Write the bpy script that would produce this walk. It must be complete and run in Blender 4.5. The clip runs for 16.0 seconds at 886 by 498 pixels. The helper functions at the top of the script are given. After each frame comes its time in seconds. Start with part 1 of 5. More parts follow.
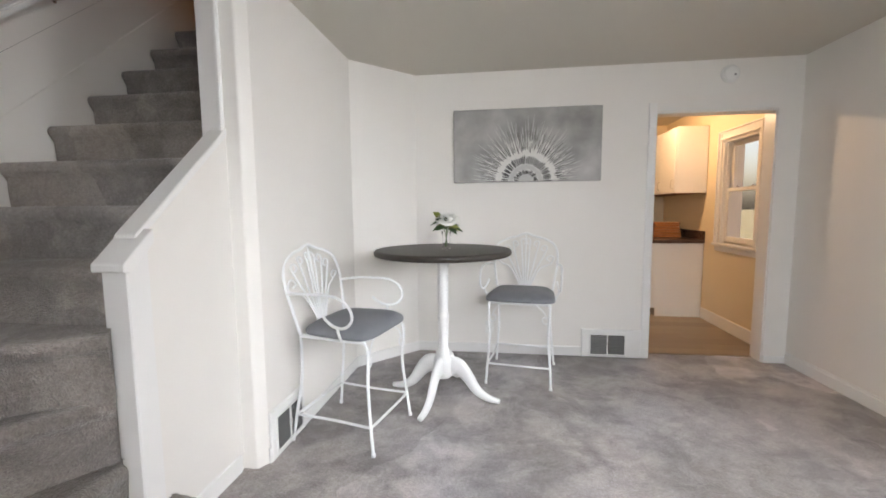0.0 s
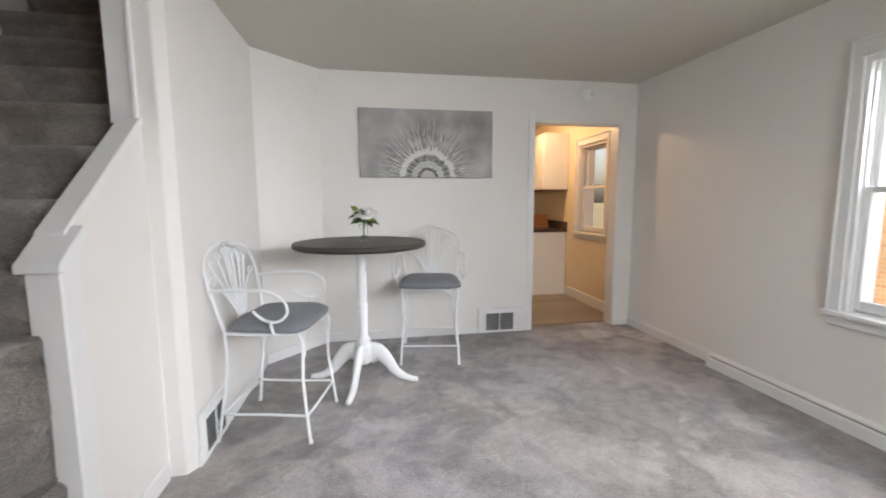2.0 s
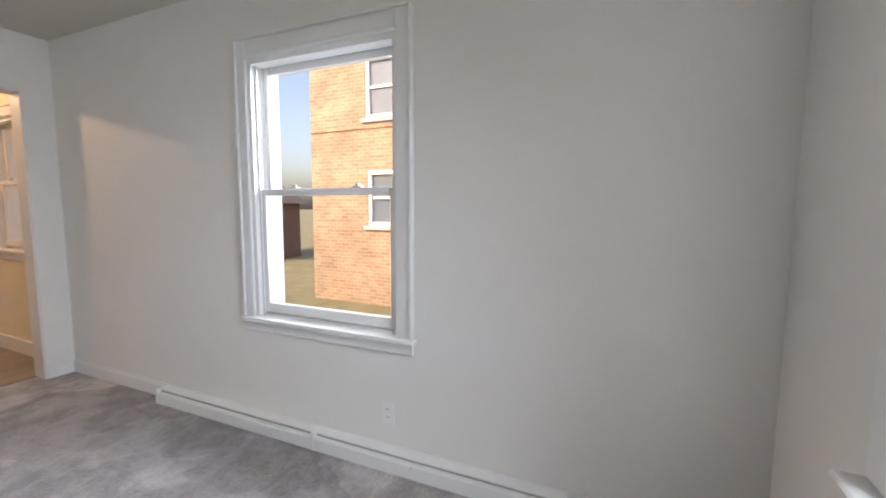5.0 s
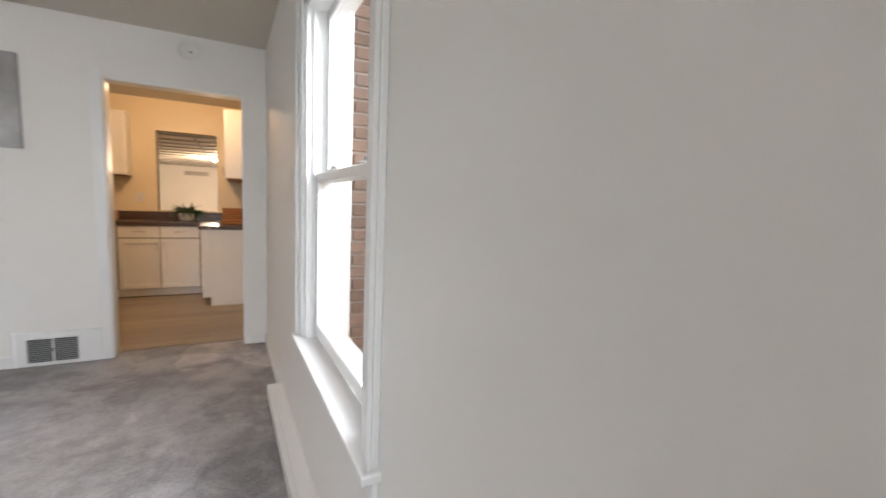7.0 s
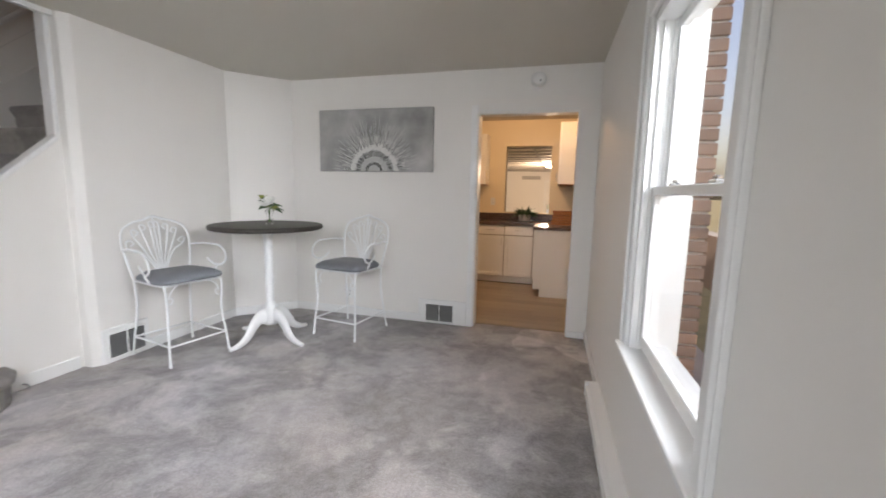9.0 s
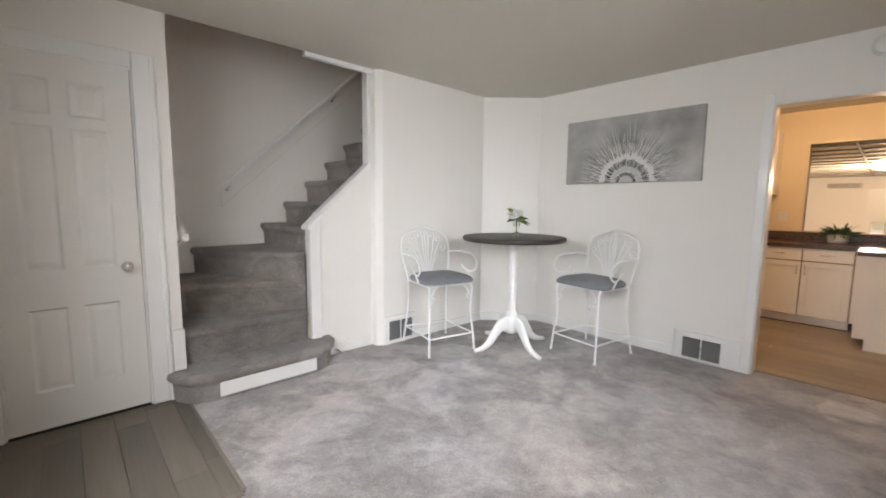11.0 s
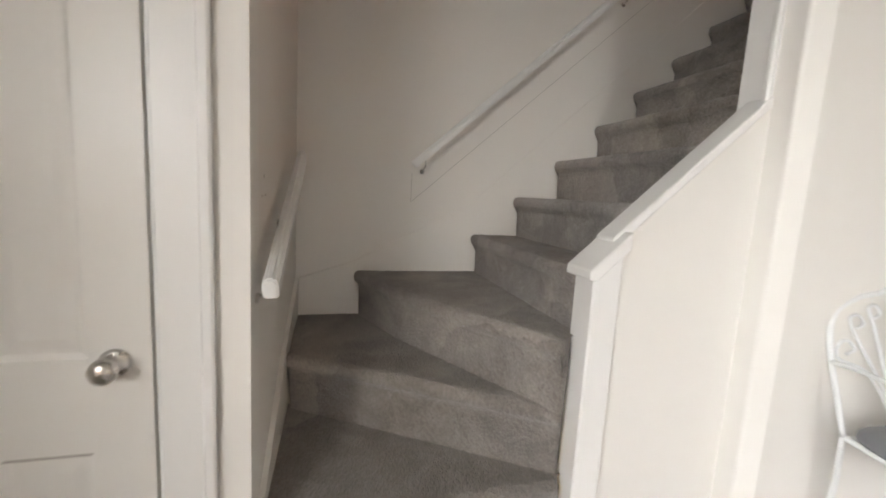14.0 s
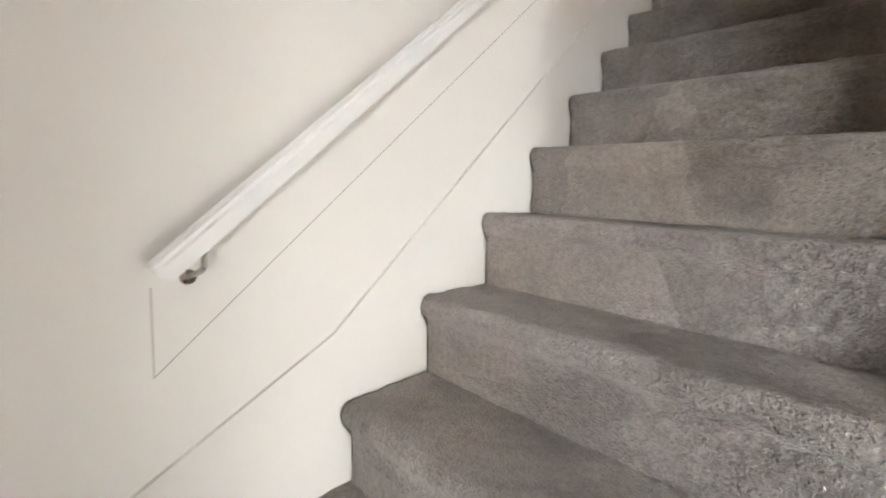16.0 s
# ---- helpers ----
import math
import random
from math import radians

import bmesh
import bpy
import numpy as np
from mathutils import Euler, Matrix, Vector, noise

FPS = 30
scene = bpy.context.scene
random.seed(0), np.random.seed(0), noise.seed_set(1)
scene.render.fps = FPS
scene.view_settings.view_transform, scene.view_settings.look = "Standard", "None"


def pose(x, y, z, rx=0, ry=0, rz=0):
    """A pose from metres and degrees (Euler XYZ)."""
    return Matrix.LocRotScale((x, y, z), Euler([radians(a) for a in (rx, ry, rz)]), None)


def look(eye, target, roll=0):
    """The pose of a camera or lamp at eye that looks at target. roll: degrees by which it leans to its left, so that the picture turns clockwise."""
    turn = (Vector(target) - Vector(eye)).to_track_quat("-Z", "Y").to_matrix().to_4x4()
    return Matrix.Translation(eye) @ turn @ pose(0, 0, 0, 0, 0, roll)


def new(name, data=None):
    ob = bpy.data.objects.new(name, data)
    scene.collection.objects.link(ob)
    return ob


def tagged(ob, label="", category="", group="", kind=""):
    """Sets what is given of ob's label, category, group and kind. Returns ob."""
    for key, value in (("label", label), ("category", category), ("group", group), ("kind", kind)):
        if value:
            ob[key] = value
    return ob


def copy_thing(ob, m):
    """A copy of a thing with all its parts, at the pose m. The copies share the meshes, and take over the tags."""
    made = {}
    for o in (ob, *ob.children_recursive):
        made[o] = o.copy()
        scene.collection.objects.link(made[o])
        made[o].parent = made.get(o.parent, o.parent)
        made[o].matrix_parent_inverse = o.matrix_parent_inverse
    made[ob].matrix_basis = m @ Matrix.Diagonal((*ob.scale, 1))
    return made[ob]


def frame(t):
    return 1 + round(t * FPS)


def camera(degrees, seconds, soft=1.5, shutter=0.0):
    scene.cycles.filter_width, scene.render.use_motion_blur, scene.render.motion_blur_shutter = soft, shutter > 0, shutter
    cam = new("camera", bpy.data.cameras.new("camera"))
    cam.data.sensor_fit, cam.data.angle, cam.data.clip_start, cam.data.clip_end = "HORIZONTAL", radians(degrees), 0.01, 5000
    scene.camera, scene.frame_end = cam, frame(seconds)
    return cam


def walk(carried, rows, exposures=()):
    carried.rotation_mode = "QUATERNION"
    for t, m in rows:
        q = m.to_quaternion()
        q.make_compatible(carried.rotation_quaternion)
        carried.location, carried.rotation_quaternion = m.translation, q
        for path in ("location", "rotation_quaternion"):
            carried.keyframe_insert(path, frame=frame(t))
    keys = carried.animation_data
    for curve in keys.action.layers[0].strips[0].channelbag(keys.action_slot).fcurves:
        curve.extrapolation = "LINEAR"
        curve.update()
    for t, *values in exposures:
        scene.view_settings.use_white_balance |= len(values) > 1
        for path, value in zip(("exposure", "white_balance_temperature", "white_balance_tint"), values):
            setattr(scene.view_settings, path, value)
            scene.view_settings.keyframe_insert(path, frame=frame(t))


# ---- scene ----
cam = camera(94.3, 16.0, 1.7, 0.3)
PATH = [
    (0, (0.259, 0.179, 1.281), (-0.01, 2.152, 1.091), -0.5),
    (0.5, (0.152, 0.176, 1.299), (-0.07, 2.15, 1.061), -0.3),
    (1, (-0.015, 0.1, 1.309), (-0.145, 2.078, 1.049), -1.2),
    (1.5, (-0.06, 0.003, 1.305), (-0.024, 1.986, 1.052), -1.0),
    (2, (-0.022, -0.035, 1.293), (0.309, 1.924, 1.064), -0.3),
    (2.5, (-0.05, -0.006, 1.324), (0.639, 1.858, 1.095), 0.1),
    (3, (-0.02, -0.012, 1.326), (0.998, 1.692, 1.089), -0.2),
    (3.5, (0.068, -0.032, 1.307), (1.368, 1.469, 1.072), -0.7),
    (4, (0.297, -0.042, 1.311), (1.835, 1.215, 1.081), -1.0),
    (4.5, (0.622, -0.065, 1.3), (2.352, 0.916, 1.089), -0.7),
    (4.7, (0.768, -0.061, 1.267), (2.548, 0.829, 1.07), -0.4),
    (5.5, (1.35, -0.045, 1.262), (3.168, 0.764, 1.062), 0.6),
    (6.3, (1.95, -0.01, 1.258), (3.451, 1.295, 1.048), 1.7),
    (7, (2.363, 0.017, 1.26), (3.261, 1.791, 1.043), 2.4),
    (7.5, (2.41, -0.027, 1.272), (2.819, 1.916, 1.027), 2.2),
    (8, (2.377, -0.055, 1.303), (2.434, 1.927, 1.038), 1.7),
    (8.5, (2.332, -0.084, 1.333), (2.097, 1.882, 1.055), 1.4),
    (9, (2.29, -0.085, 1.326), (1.759, 1.823, 1.05), 1.2),
    (9.5, (2.229, -0.091, 1.343), (1.434, 1.723, 1.059), 0.7),
    (10, (2.229, -0.074, 1.318), (1.165, 1.6, 1.056), 0.4),
    (10.2, (2.232, -0.076, 1.314), (1.065, 1.529, 1.06), 0.3),
    (12.5, (1.491, 0.154, 1.289), (-0.273, 1.077, 1.098), 2.5),
    (13, (1.058, 0.36, 1.302), (-0.783, 1.115, 1.096), 2.8),
    (13.5, (0.518, 0.497, 1.288), (-1.364, 1.131, 1.053), 3.0),
    (14, (0.042, 0.65, 1.302), (-1.873, 1.166, 1.038), 3.3),
    (14.5, (-0.396, 0.70, 1.318), (-2.302, 1.269, 1.111), 3.1),
    (15, (-0.785, 0.745, 1.362), (-2.604, 1.552, 1.168), 2.7),
    (15.5, (-1.088, 0.85, 1.491), (-2.788, 1.878, 1.258), 2.6),
    (16, (-1.333, 0.889, 1.566), (-2.688, 2.336, 1.306), 2.9),
]
walk(cam, [(t, look(e, g, r)) for t, e, g, r in PATH], [(0, 1.12, 7850, 23.5), (1.5, 1.2, 7750, 24), (2.5, 0.8, 7650, 24), (3.2, 0.84, 7500, 24), (4, 1.04, 7200, 23.5), (4.7, 1.08, 7150, 23), (7, 1.06, 7650, 23), (8.5, 0.82, 7650, 24), (10.2, 0.88, 7800, 24), (12.5, 1.34, 8250, 23.5), (13.2, 1.24, 8400, 23.5), (13.8, 1.16, 8500, 23.5), (14.5, 1.6, 8700, 24), (15, 2.2, 9150, 24), (15.5, 2.45, 8450, 22), (16, 2.45, 8050, 21.5)])

# ---- world, sun, large lights ----
world = bpy.data.worlds.new("sky")
scene.world = world
world.use_nodes = True
wn = world.node_tree
sky = wn.nodes.new("ShaderNodeTexSky")
sky.sky_type, sky.sun_disc = "NISHITA", False
sky.sun_elevation, sky.sun_rotation = radians(36), radians(-72)
sky.dust_density, sky.air_density = 4.0, 1.0
wn.links.new(sky.outputs[0], wn.nodes["Background"].inputs[0])
wn.nodes["Background"].inputs[1].default_value = 0.15


def lamp(name, kind, m, energy, color, size=0.1, size_y=None, spread=None):
    data = bpy.data.lights.new(name, kind)
    data.energy, data.color = energy, color
    if kind == "AREA":
        data.shape, data.size, data.size_y = "RECTANGLE", size, size_y or size
        if spread:
            data.spread = radians(spread)
    elif kind == "SUN":
        data.angle = radians(size)
    else:
        data.shadow_soft_size = size
    ob = new(name, data)
    ob.matrix_world = m
    return ob


lamp("sun", "SUN", look((-6, 2, 5), (0, 0, 0)), 1.2, (1.0, 0.92, 0.80), 0.5)
lamp("front_window_daylight", "AREA", look((1.30, -0.95, 1.95), (-0.35, 2.3, 0.10)), 26, (0.68, 0.86, 1.0), 1.5, 1.1, 132)
lamp("side_window_daylight", "AREA", look((3.7, 0.98, 2.1), (-1.0, 2.3, 0.75)), 20, (0.66, 0.85, 1.0), 0.7, 1.3, 120)
lamp("kitchen_ceiling_lamp", "POINT", pose(1.77, 5.02, 2.33), 17.5, (1.0, 0.71, 0.42), 0.06)
lamp("upstairs_lamp", "POINT", pose(-1.55, 6.0, 4.3), 6.0, (1.0, 0.43, 0.14), 0.08)
lamp("back_room_lamp", "POINT", pose(2.0, 11.0, 1.88), 78, (1.0, 0.86, 0.66), 0.08)


# ---- materials ----
def mat(name, color, rough=0.6, var=0.06, scale=6.0, fine=120.0, bump=0.05, metal=0.0, stretch=(1, 1, 1), spec=0.5, dist=0.002):
    m = bpy.data.materials.new(name)
    m.use_nodes = True
    nt = m.node_tree
    b = nt.nodes["Principled BSDF"]
    b.inputs["Roughness"].default_value, b.inputs["Metallic"].default_value = rough, metal
    b.inputs["Specular IOR Level"].default_value = spec
    tc = nt.nodes.new("ShaderNodeTexCoord")
    mp = nt.nodes.new("ShaderNodeMapping")
    mp.inputs["Scale"].default_value = stretch
    nt.links.new(tc.outputs["Object"], mp.inputs[0])
    n1, n2 = nt.nodes.new("ShaderNodeTexNoise"), nt.nodes.new("ShaderNodeTexNoise")
    n1.inputs["Scale"].default_value, n2.inputs["Scale"].default_value = scale, fine
    n1.inputs["Detail"].default_value = 4
    for n in (n1, n2):
        nt.links.new(mp.outputs[0], n.inputs["Vector"])
    mx = nt.nodes.new("ShaderNodeMix")
    mx.data_type = "RGBA"
    mx.inputs[6].default_value = (*[c * (1 - var) for c in color], 1)
    mx.inputs[7].default_value = (*[min(1, c * (1 + var)) for c in color], 1)
    nt.links.new(n1.outputs[0], mx.inputs[0])
    nt.links.new(mx.outputs[2], b.inputs["Base Color"])
    mr = nt.nodes.new("ShaderNodeMapRange")
    mr.inputs[3].default_value, mr.inputs[4].default_value = max(0, rough - 0.08), min(1, rough + 0.08)
    nt.links.new(n1.outputs[0], mr.inputs[0])
    nt.links.new(mr.outputs[0], b.inputs["Roughness"])
    bp = nt.nodes.new("ShaderNodeBump")
    bp.inputs["Strength"].default_value, bp.inputs["Distance"].default_value = bump, dist
    nt.links.new(n2.outputs[0], bp.inputs["Height"])
    nt.links.new(bp.outputs[0], b.inputs["Normal"])
    return m


def carpet_mat(name, color, nap=0.35, shag=0.14, tuft_scale=70.0, relief=0.006, grain=0.24):
    """Cut-pile carpet: tufts, and broad patches where the pile lies in another direction."""
    m = bpy.data.materials.new(name)
    m.use_nodes = True
    nt = m.node_tree
    b = nt.nodes["Principled BSDF"]
    b.inputs["Roughness"].default_value, b.inputs["Specular IOR Level"].default_value = 0.95, 0.1
    b.inputs["Sheen Weight"].default_value, b.inputs["Sheen Roughness"].default_value = 0.25, 0.5
    tc = nt.nodes.new("ShaderNodeTexCoord")

    def noise_at(scale, detail, distort=0.0, rough=0.5):
        n = nt.nodes.new("ShaderNodeTexNoise")
        n.inputs["Scale"].default_value, n.inputs["Detail"].default_value = scale, detail
        n.inputs["Distortion"].default_value, n.inputs["Roughness"].default_value = distort, rough
        nt.links.new(tc.outputs["Object"], n.inputs["Vector"])
        return n

    def ramp(src, a, bb):
        r = nt.nodes.new("ShaderNodeMapRange")
        r.inputs[1].default_value, r.inputs[2].default_value = a, bb
        nt.links.new(src, r.inputs[0])
        return r.outputs[0]

    def blend(fac, a, bcol, mode="MIX"):
        x = nt.nodes.new("ShaderNodeMix")
        x.data_type, x.blend_type = "RGBA", mode
        for sock, v in ((x.inputs[0], fac), (x.inputs[6], a), (x.inputs[7], bcol)):
            if isinstance(v, (tuple, float)):
                sock.default_value = v
            else:
                nt.links.new(v, sock)
        return x.outputs[2]

    def shade(k):
        return (*[c * k for c in color], 1)
    big = ramp(noise_at(1.7, 6.0, 0.45, 0.62).outputs[0], 0.45, 0.55)
    mid = ramp(noise_at(7.0, 8, 0.35, 0.74).outputs[0], 0.42, 0.60)
    tuft = noise_at(190, 2)
    tuft2 = noise_at(tuft_scale, 3)
    hue = ramp(noise_at(0.8, 2).outputs[0], 0.4, 0.6)
    c0 = blend(hue, (color[0] * 1.05, color[1] * 1.0, color[2] * 0.95, 1), (color[0] * 0.96, color[1] * 0.99, color[2] * 1.05, 1))
    c1 = blend(1.0, c0, blend(big, (1 - nap * 0.5, 1 - nap * 0.5, 1 - nap * 0.5, 1), (1 + nap * 0.5, 1 + nap * 0.5, 1 + nap * 0.5, 1)), "MULTIPLY")
    # swaths left by the vacuum cleaner, with crisp edges
    warp = noise_at(2.0, 6.0)
    wmix = nt.nodes.new("ShaderNodeMix")
    wmix.data_type = "VECTOR"
    wmix.inputs[0].default_value = 0.30
    nt.links.new(tc.outputs["Object"], wmix.inputs[4])
    nt.links.new(warp.outputs["Color"], wmix.inputs[5])
    wm = nt.nodes.new("ShaderNodeMapping")
    wm.inputs["Rotation"].default_value, wm.inputs["Scale"].default_value = (0, 0, radians(28)), (2.6, 1.0, 1.0)
    nt.links.new(wmix.outputs[1], wm.inputs[0])
    vor = nt.nodes.new("ShaderNodeTexVoronoi")
    vor.inputs["Scale"].default_value = 0.9
    nt.links.new(wm.outputs[0], vor.inputs["Vector"])
    bw = nt.nodes.new("ShaderNodeRGBToBW")
    nt.links.new(vor.outputs["Color"], bw.inputs[0])
    lo, hi = 1 - nap * 0.42, 1 + nap * 0.42
    c1 = blend(1.0, c1, blend(ramp(bw.outputs[0], 0.25, 0.75), (lo, lo, lo, 1), (hi, hi, hi, 1)), "MULTIPLY")
    c2 = blend(mid, shade(1 - nap * 0.55), shade(1 + nap * 0.55))
    c = blend(0.36, c1, c2)
    t = blend(ramp(tuft.outputs[0], 0.3, 0.7), (1 - grain, 1 - grain, 1 - grain, 1), (1 + grain, 1 + grain, 1 + grain, 1))
    c = blend(1.0, c, t, "MULTIPLY")
    t2 = blend(ramp(tuft2.outputs[0], 0.3, 0.7), (1 - shag, 1 - shag, 1 - shag, 1), (1 + shag, 1 + shag, 1 + shag, 1))
    c = blend(1.0, c, t2, "MULTIPLY")
    nt.links.new(c, b.inputs["Base Color"])
    add = nt.nodes.new("ShaderNodeMath")
    add.operation = "ADD"
    nt.links.new(tuft.outputs[0], add.inputs[0])
    nt.links.new(tuft2.outputs[0], add.inputs[1])
    bp = nt.nodes.new("ShaderNodeBump")
    bp.inputs["Strength"].default_value, bp.inputs["Distance"].default_value = 0.8, relief
    nt.links.new(add.outputs[0], bp.inputs["Height"])
    nt.links.new(bp.outputs[0], b.inputs["Normal"])
    return m


def glass_mat(name, tint=(1, 1, 1), rough=0.0, ior=1.45):
    m = bpy.data.materials.new(name)
    m.use_nodes = True
    b = m.node_tree.nodes["Principled BSDF"]
    b.inputs["Transmission Weight"].default_value, b.inputs["Roughness"].default_value = 1.0, rough
    b.inputs["IOR"].default_value, b.inputs["Base Color"].default_value = ior, (*tint, 1)
    return m


def glow_mat(name, color, strength):
    m = bpy.data.materials.new(name)
    m.use_nodes = True
    b = m.node_tree.nodes["Principled BSDF"]
    b.inputs["Emission Color"].default_value, b.inputs["Emission Strength"].default_value = (*color, 1), strength
    b.inputs["Base Color"].default_value = (0.8, 0.8, 0.8, 1)
    return m


def by_piece(m, low=0.75, high=1.2):
    """Set the tone piece by piece."""
    nt = m.node_tree
    b = nt.nodes["Principled BSDF"]
    src = b.inputs["Base Color"].links[0].from_socket
    info = nt.nodes.new("ShaderNodeObjectInfo")
    mr = nt.nodes.new("ShaderNodeMapRange")
    mr.inputs[3].default_value, mr.inputs[4].default_value = low, high
    nt.links.new(info.outputs["Random"], mr.inputs[0])
    hs = nt.nodes.new("ShaderNodeHueSaturation")
    nt.links.new(mr.outputs[0], hs.inputs["Value"])
    nt.links.new(src, hs.inputs["Color"])
    nt.links.new(hs.outputs[0], b.inputs["Base Color"])
    return m


def plank_mat(name, color):
    """Wood-look plank: long grain along x, its tone set piece by piece."""
    return by_piece(mat(name, color, 0.42, 0.28, 5, 60, 0.12, stretch=(0.6, 9, 9)), 0.84, 1.14)


def brick_mat(name):
    """Far brickwork of the house next door: courses, tones by brick, stains."""
    m = bpy.data.materials.new(name)
    m.use_nodes = True
    nt = m.node_tree
    b = nt.nodes["Principled BSDF"]
    b.inputs["Roughness"].default_value = 0.85
    tc = nt.nodes.new("ShaderNodeTexCoord")
    sep, com = nt.nodes.new("ShaderNodeSeparateXYZ"), nt.nodes.new("ShaderNodeCombineXYZ")
    nt.links.new(tc.outputs["Object"], sep.inputs[0])
    nt.links.new(sep.outputs[1], com.inputs[0])
    nt.links.new(sep.outputs[2], com.inputs[1])
    br = nt.nodes.new("ShaderNodeTexBrick")
    br.inputs["Color1"].default_value, br.inputs["Color2"].default_value = (0.40, 0.235, 0.13, 1), (0.50, 0.345, 0.205, 1)
    br.inputs["Mortar"].default_value = (0.47, 0.40, 0.32, 1)
    br.inputs["Scale"].default_value, br.inputs["Mortar Size"].default_value = 1.0, 0.009
    br.inputs["Brick Width"].default_value, br.inputs["Row Height"].default_value = 0.215, 0.078
    nt.links.new(com.outputs[0], br.inputs["Vector"])
    n = nt.nodes.new("ShaderNodeTexNoise")
    n.inputs["Scale"].default_value, n.inputs["Detail"].default_value = 1.3, 6
    nt.links.new(tc.outputs["Object"], n.inputs["Vector"])
    hs = nt.nodes.new("ShaderNodeHueSaturation")
    mr = nt.nodes.new("ShaderNodeMapRange")
    mr.inputs[1].default_value, mr.inputs[2].default_value = 0.3, 0.7
    mr.inputs[3].default_value, mr.inputs[4].default_value = 0.85, 1.2
    nt.links.new(n.outputs[0], mr.inputs[0])
    nt.links.new(mr.outputs[0], hs.inputs["Value"])
    nt.links.new(br.outputs["Color"], hs.inputs["Color"])
    nt.links.new(hs.outputs[0], b.inputs["Base Color"])
    bp = nt.nodes.new("ShaderNodeBump")
    bp.inputs["Strength"].default_value, bp.inputs["Distance"].default_value, bp.invert = 0.6, 0.01, True
    nt.links.new(br.outputs["Fac"], bp.inputs["Height"])
    nt.links.new(bp.outputs[0], b.inputs["Normal"])
    return m


M_WALL = mat("wall_paint", (0.80, 0.777, 0.74), 0.55, 0.025, 1.6, 260, 0.10, dist=0.001)
# white wall paint with the stairwell's dim warm light put into its colour
M_STAIRWALL = mat("stairwell_dim_wall_paint", (0.79, 0.76, 0.715), 0.55, 0.03, 1.6, 260, 0.10, dist=0.001)
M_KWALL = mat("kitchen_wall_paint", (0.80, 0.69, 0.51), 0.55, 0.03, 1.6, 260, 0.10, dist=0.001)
# white ceiling, its dimmer light and warm bounce put into the base colour
M_CEIL = mat("ceiling_paint_warm_bounce", (0.64, 0.605, 0.54), 0.8, 0.03, 2.0, 220, 0.10, dist=0.001)
M_TRIM = mat("trim_gloss_paint", (0.80, 0.795, 0.78), 0.32, 0.02, 3, 90, 0.06, dist=0.001)
M_DOOR = mat("door_satin_paint", (0.77, 0.755, 0.72), 0.35, 0.03, 3, 70, 0.08, stretch=(1, 1, 0.3), dist=0.001)
M_CARPET = carpet_mat("grey_carpet", (0.355, 0.325, 0.32), 0.66)
M_STAIR = carpet_mat("stair_carpet", (0.30, 0.267, 0.247), 0.46, 0.13, 80, 0.012, 0.13)
M_PLANK = plank_mat("vinyl_plank", (0.255, 0.207, 0.16))
M_ENTRY = plank_mat("entry_plank", (0.172, 0.147, 0.12))
M_CAB = mat("cabinet_paint", (0.80, 0.785, 0.75), 0.35, 0.02, 3, 80, 0.04)
# dark tone paints the shade seen in gaps between drawers and doors
M_CARCASS = mat("carcass_gap_shade", (0.22, 0.16, 0.11), 0.6, 0.2, 6, 80, 0.1, stretch=(1, 1, 6))
M_TOP = mat("laminate_counter", (0.075, 0.045, 0.036), 0.28, 0.7, 55, 180, 0.02)
M_METAL = mat("brushed_nickel", (0.62, 0.60, 0.57), 0.28, 0.05, 30, 200, 0.03, metal=1.0)
M_BRASS = mat("aged_brass", (0.42, 0.30, 0.13), 0.32, 0.15, 30, 200, 0.05, metal=1.0)
M_DARK = mat("dark_recess", (0.03, 0.03, 0.03), 0.8, 0.2, 20, 90, 0.05)
M_VENT = mat("vent_enamel", (0.30, 0.30, 0.30), 0.4, 0.08, 20, 90, 0.03)
M_SLOT = mat("heater_slot_enamel", (0.36, 0.34, 0.31), 0.5, 0.1, 20, 90, 0.03)
M_IRON = mat("white_wrought_iron", (0.80, 0.81, 0.81), 0.32, 0.04, 14, 140, 0.12)
M_SEAT = mat("grey_vinyl_upholstery", (0.185, 0.192, 0.212), 0.5, 0.12, 18, 340, 0.18)
M_TABLETOP = mat("dark_stained_wood", (0.040, 0.032, 0.027), 0.50, 0.35, 5, 70, 0.10, stretch=(1, 7, 1))
M_TWHITE = mat("white_painted_wood", (0.82, 0.82, 0.815), 0.30, 0.03, 8, 90, 0.06)
M_CANVAS = mat("silver_canvas", (0.38, 0.375, 0.365), 0.6, 0.9, 3.2, 300, 0.25)
M_WSTROKE = mat("white_paint_stroke", (0.74, 0.73, 0.70), 0.5, 0.08, 30, 200, 0.3)
M_DSTROKE = mat("charcoal_paint_stroke", (0.055, 0.052, 0.05), 0.5, 0.3, 30, 200, 0.3)
M_MSTROKE = mat("mid_grey_paint_stroke", (0.19, 0.18, 0.17), 0.5, 0.3, 30, 200, 0.3)
M_GSTROKE = mat("pale_grey_paint_stroke", (0.53, 0.525, 0.51), 0.5, 0.15, 30, 200, 0.3)
M_LEAF = mat("leaf_green", (0.045, 0.10, 0.035), 0.45, 0.45, 25, 120, 0.15)
M_LEAF2 = mat("yellow_green_leaf", (0.22, 0.25, 0.05), 0.5, 0.35, 25, 120, 0.15)
M_STEM = mat("stem_green", (0.06, 0.12, 0.03), 0.5, 0.3, 25, 120, 0.1)
M_ROSE = mat("white_petal", (0.85, 0.84, 0.80), 0.55, 0.05, 25, 120, 0.1)
M_GLASS = glass_mat("clear_glass", (1, 1, 1), 0.0, 1.035)
M_PANE = glass_mat("window_glass", (0.98, 1, 0.99), 0.0, 1.05)
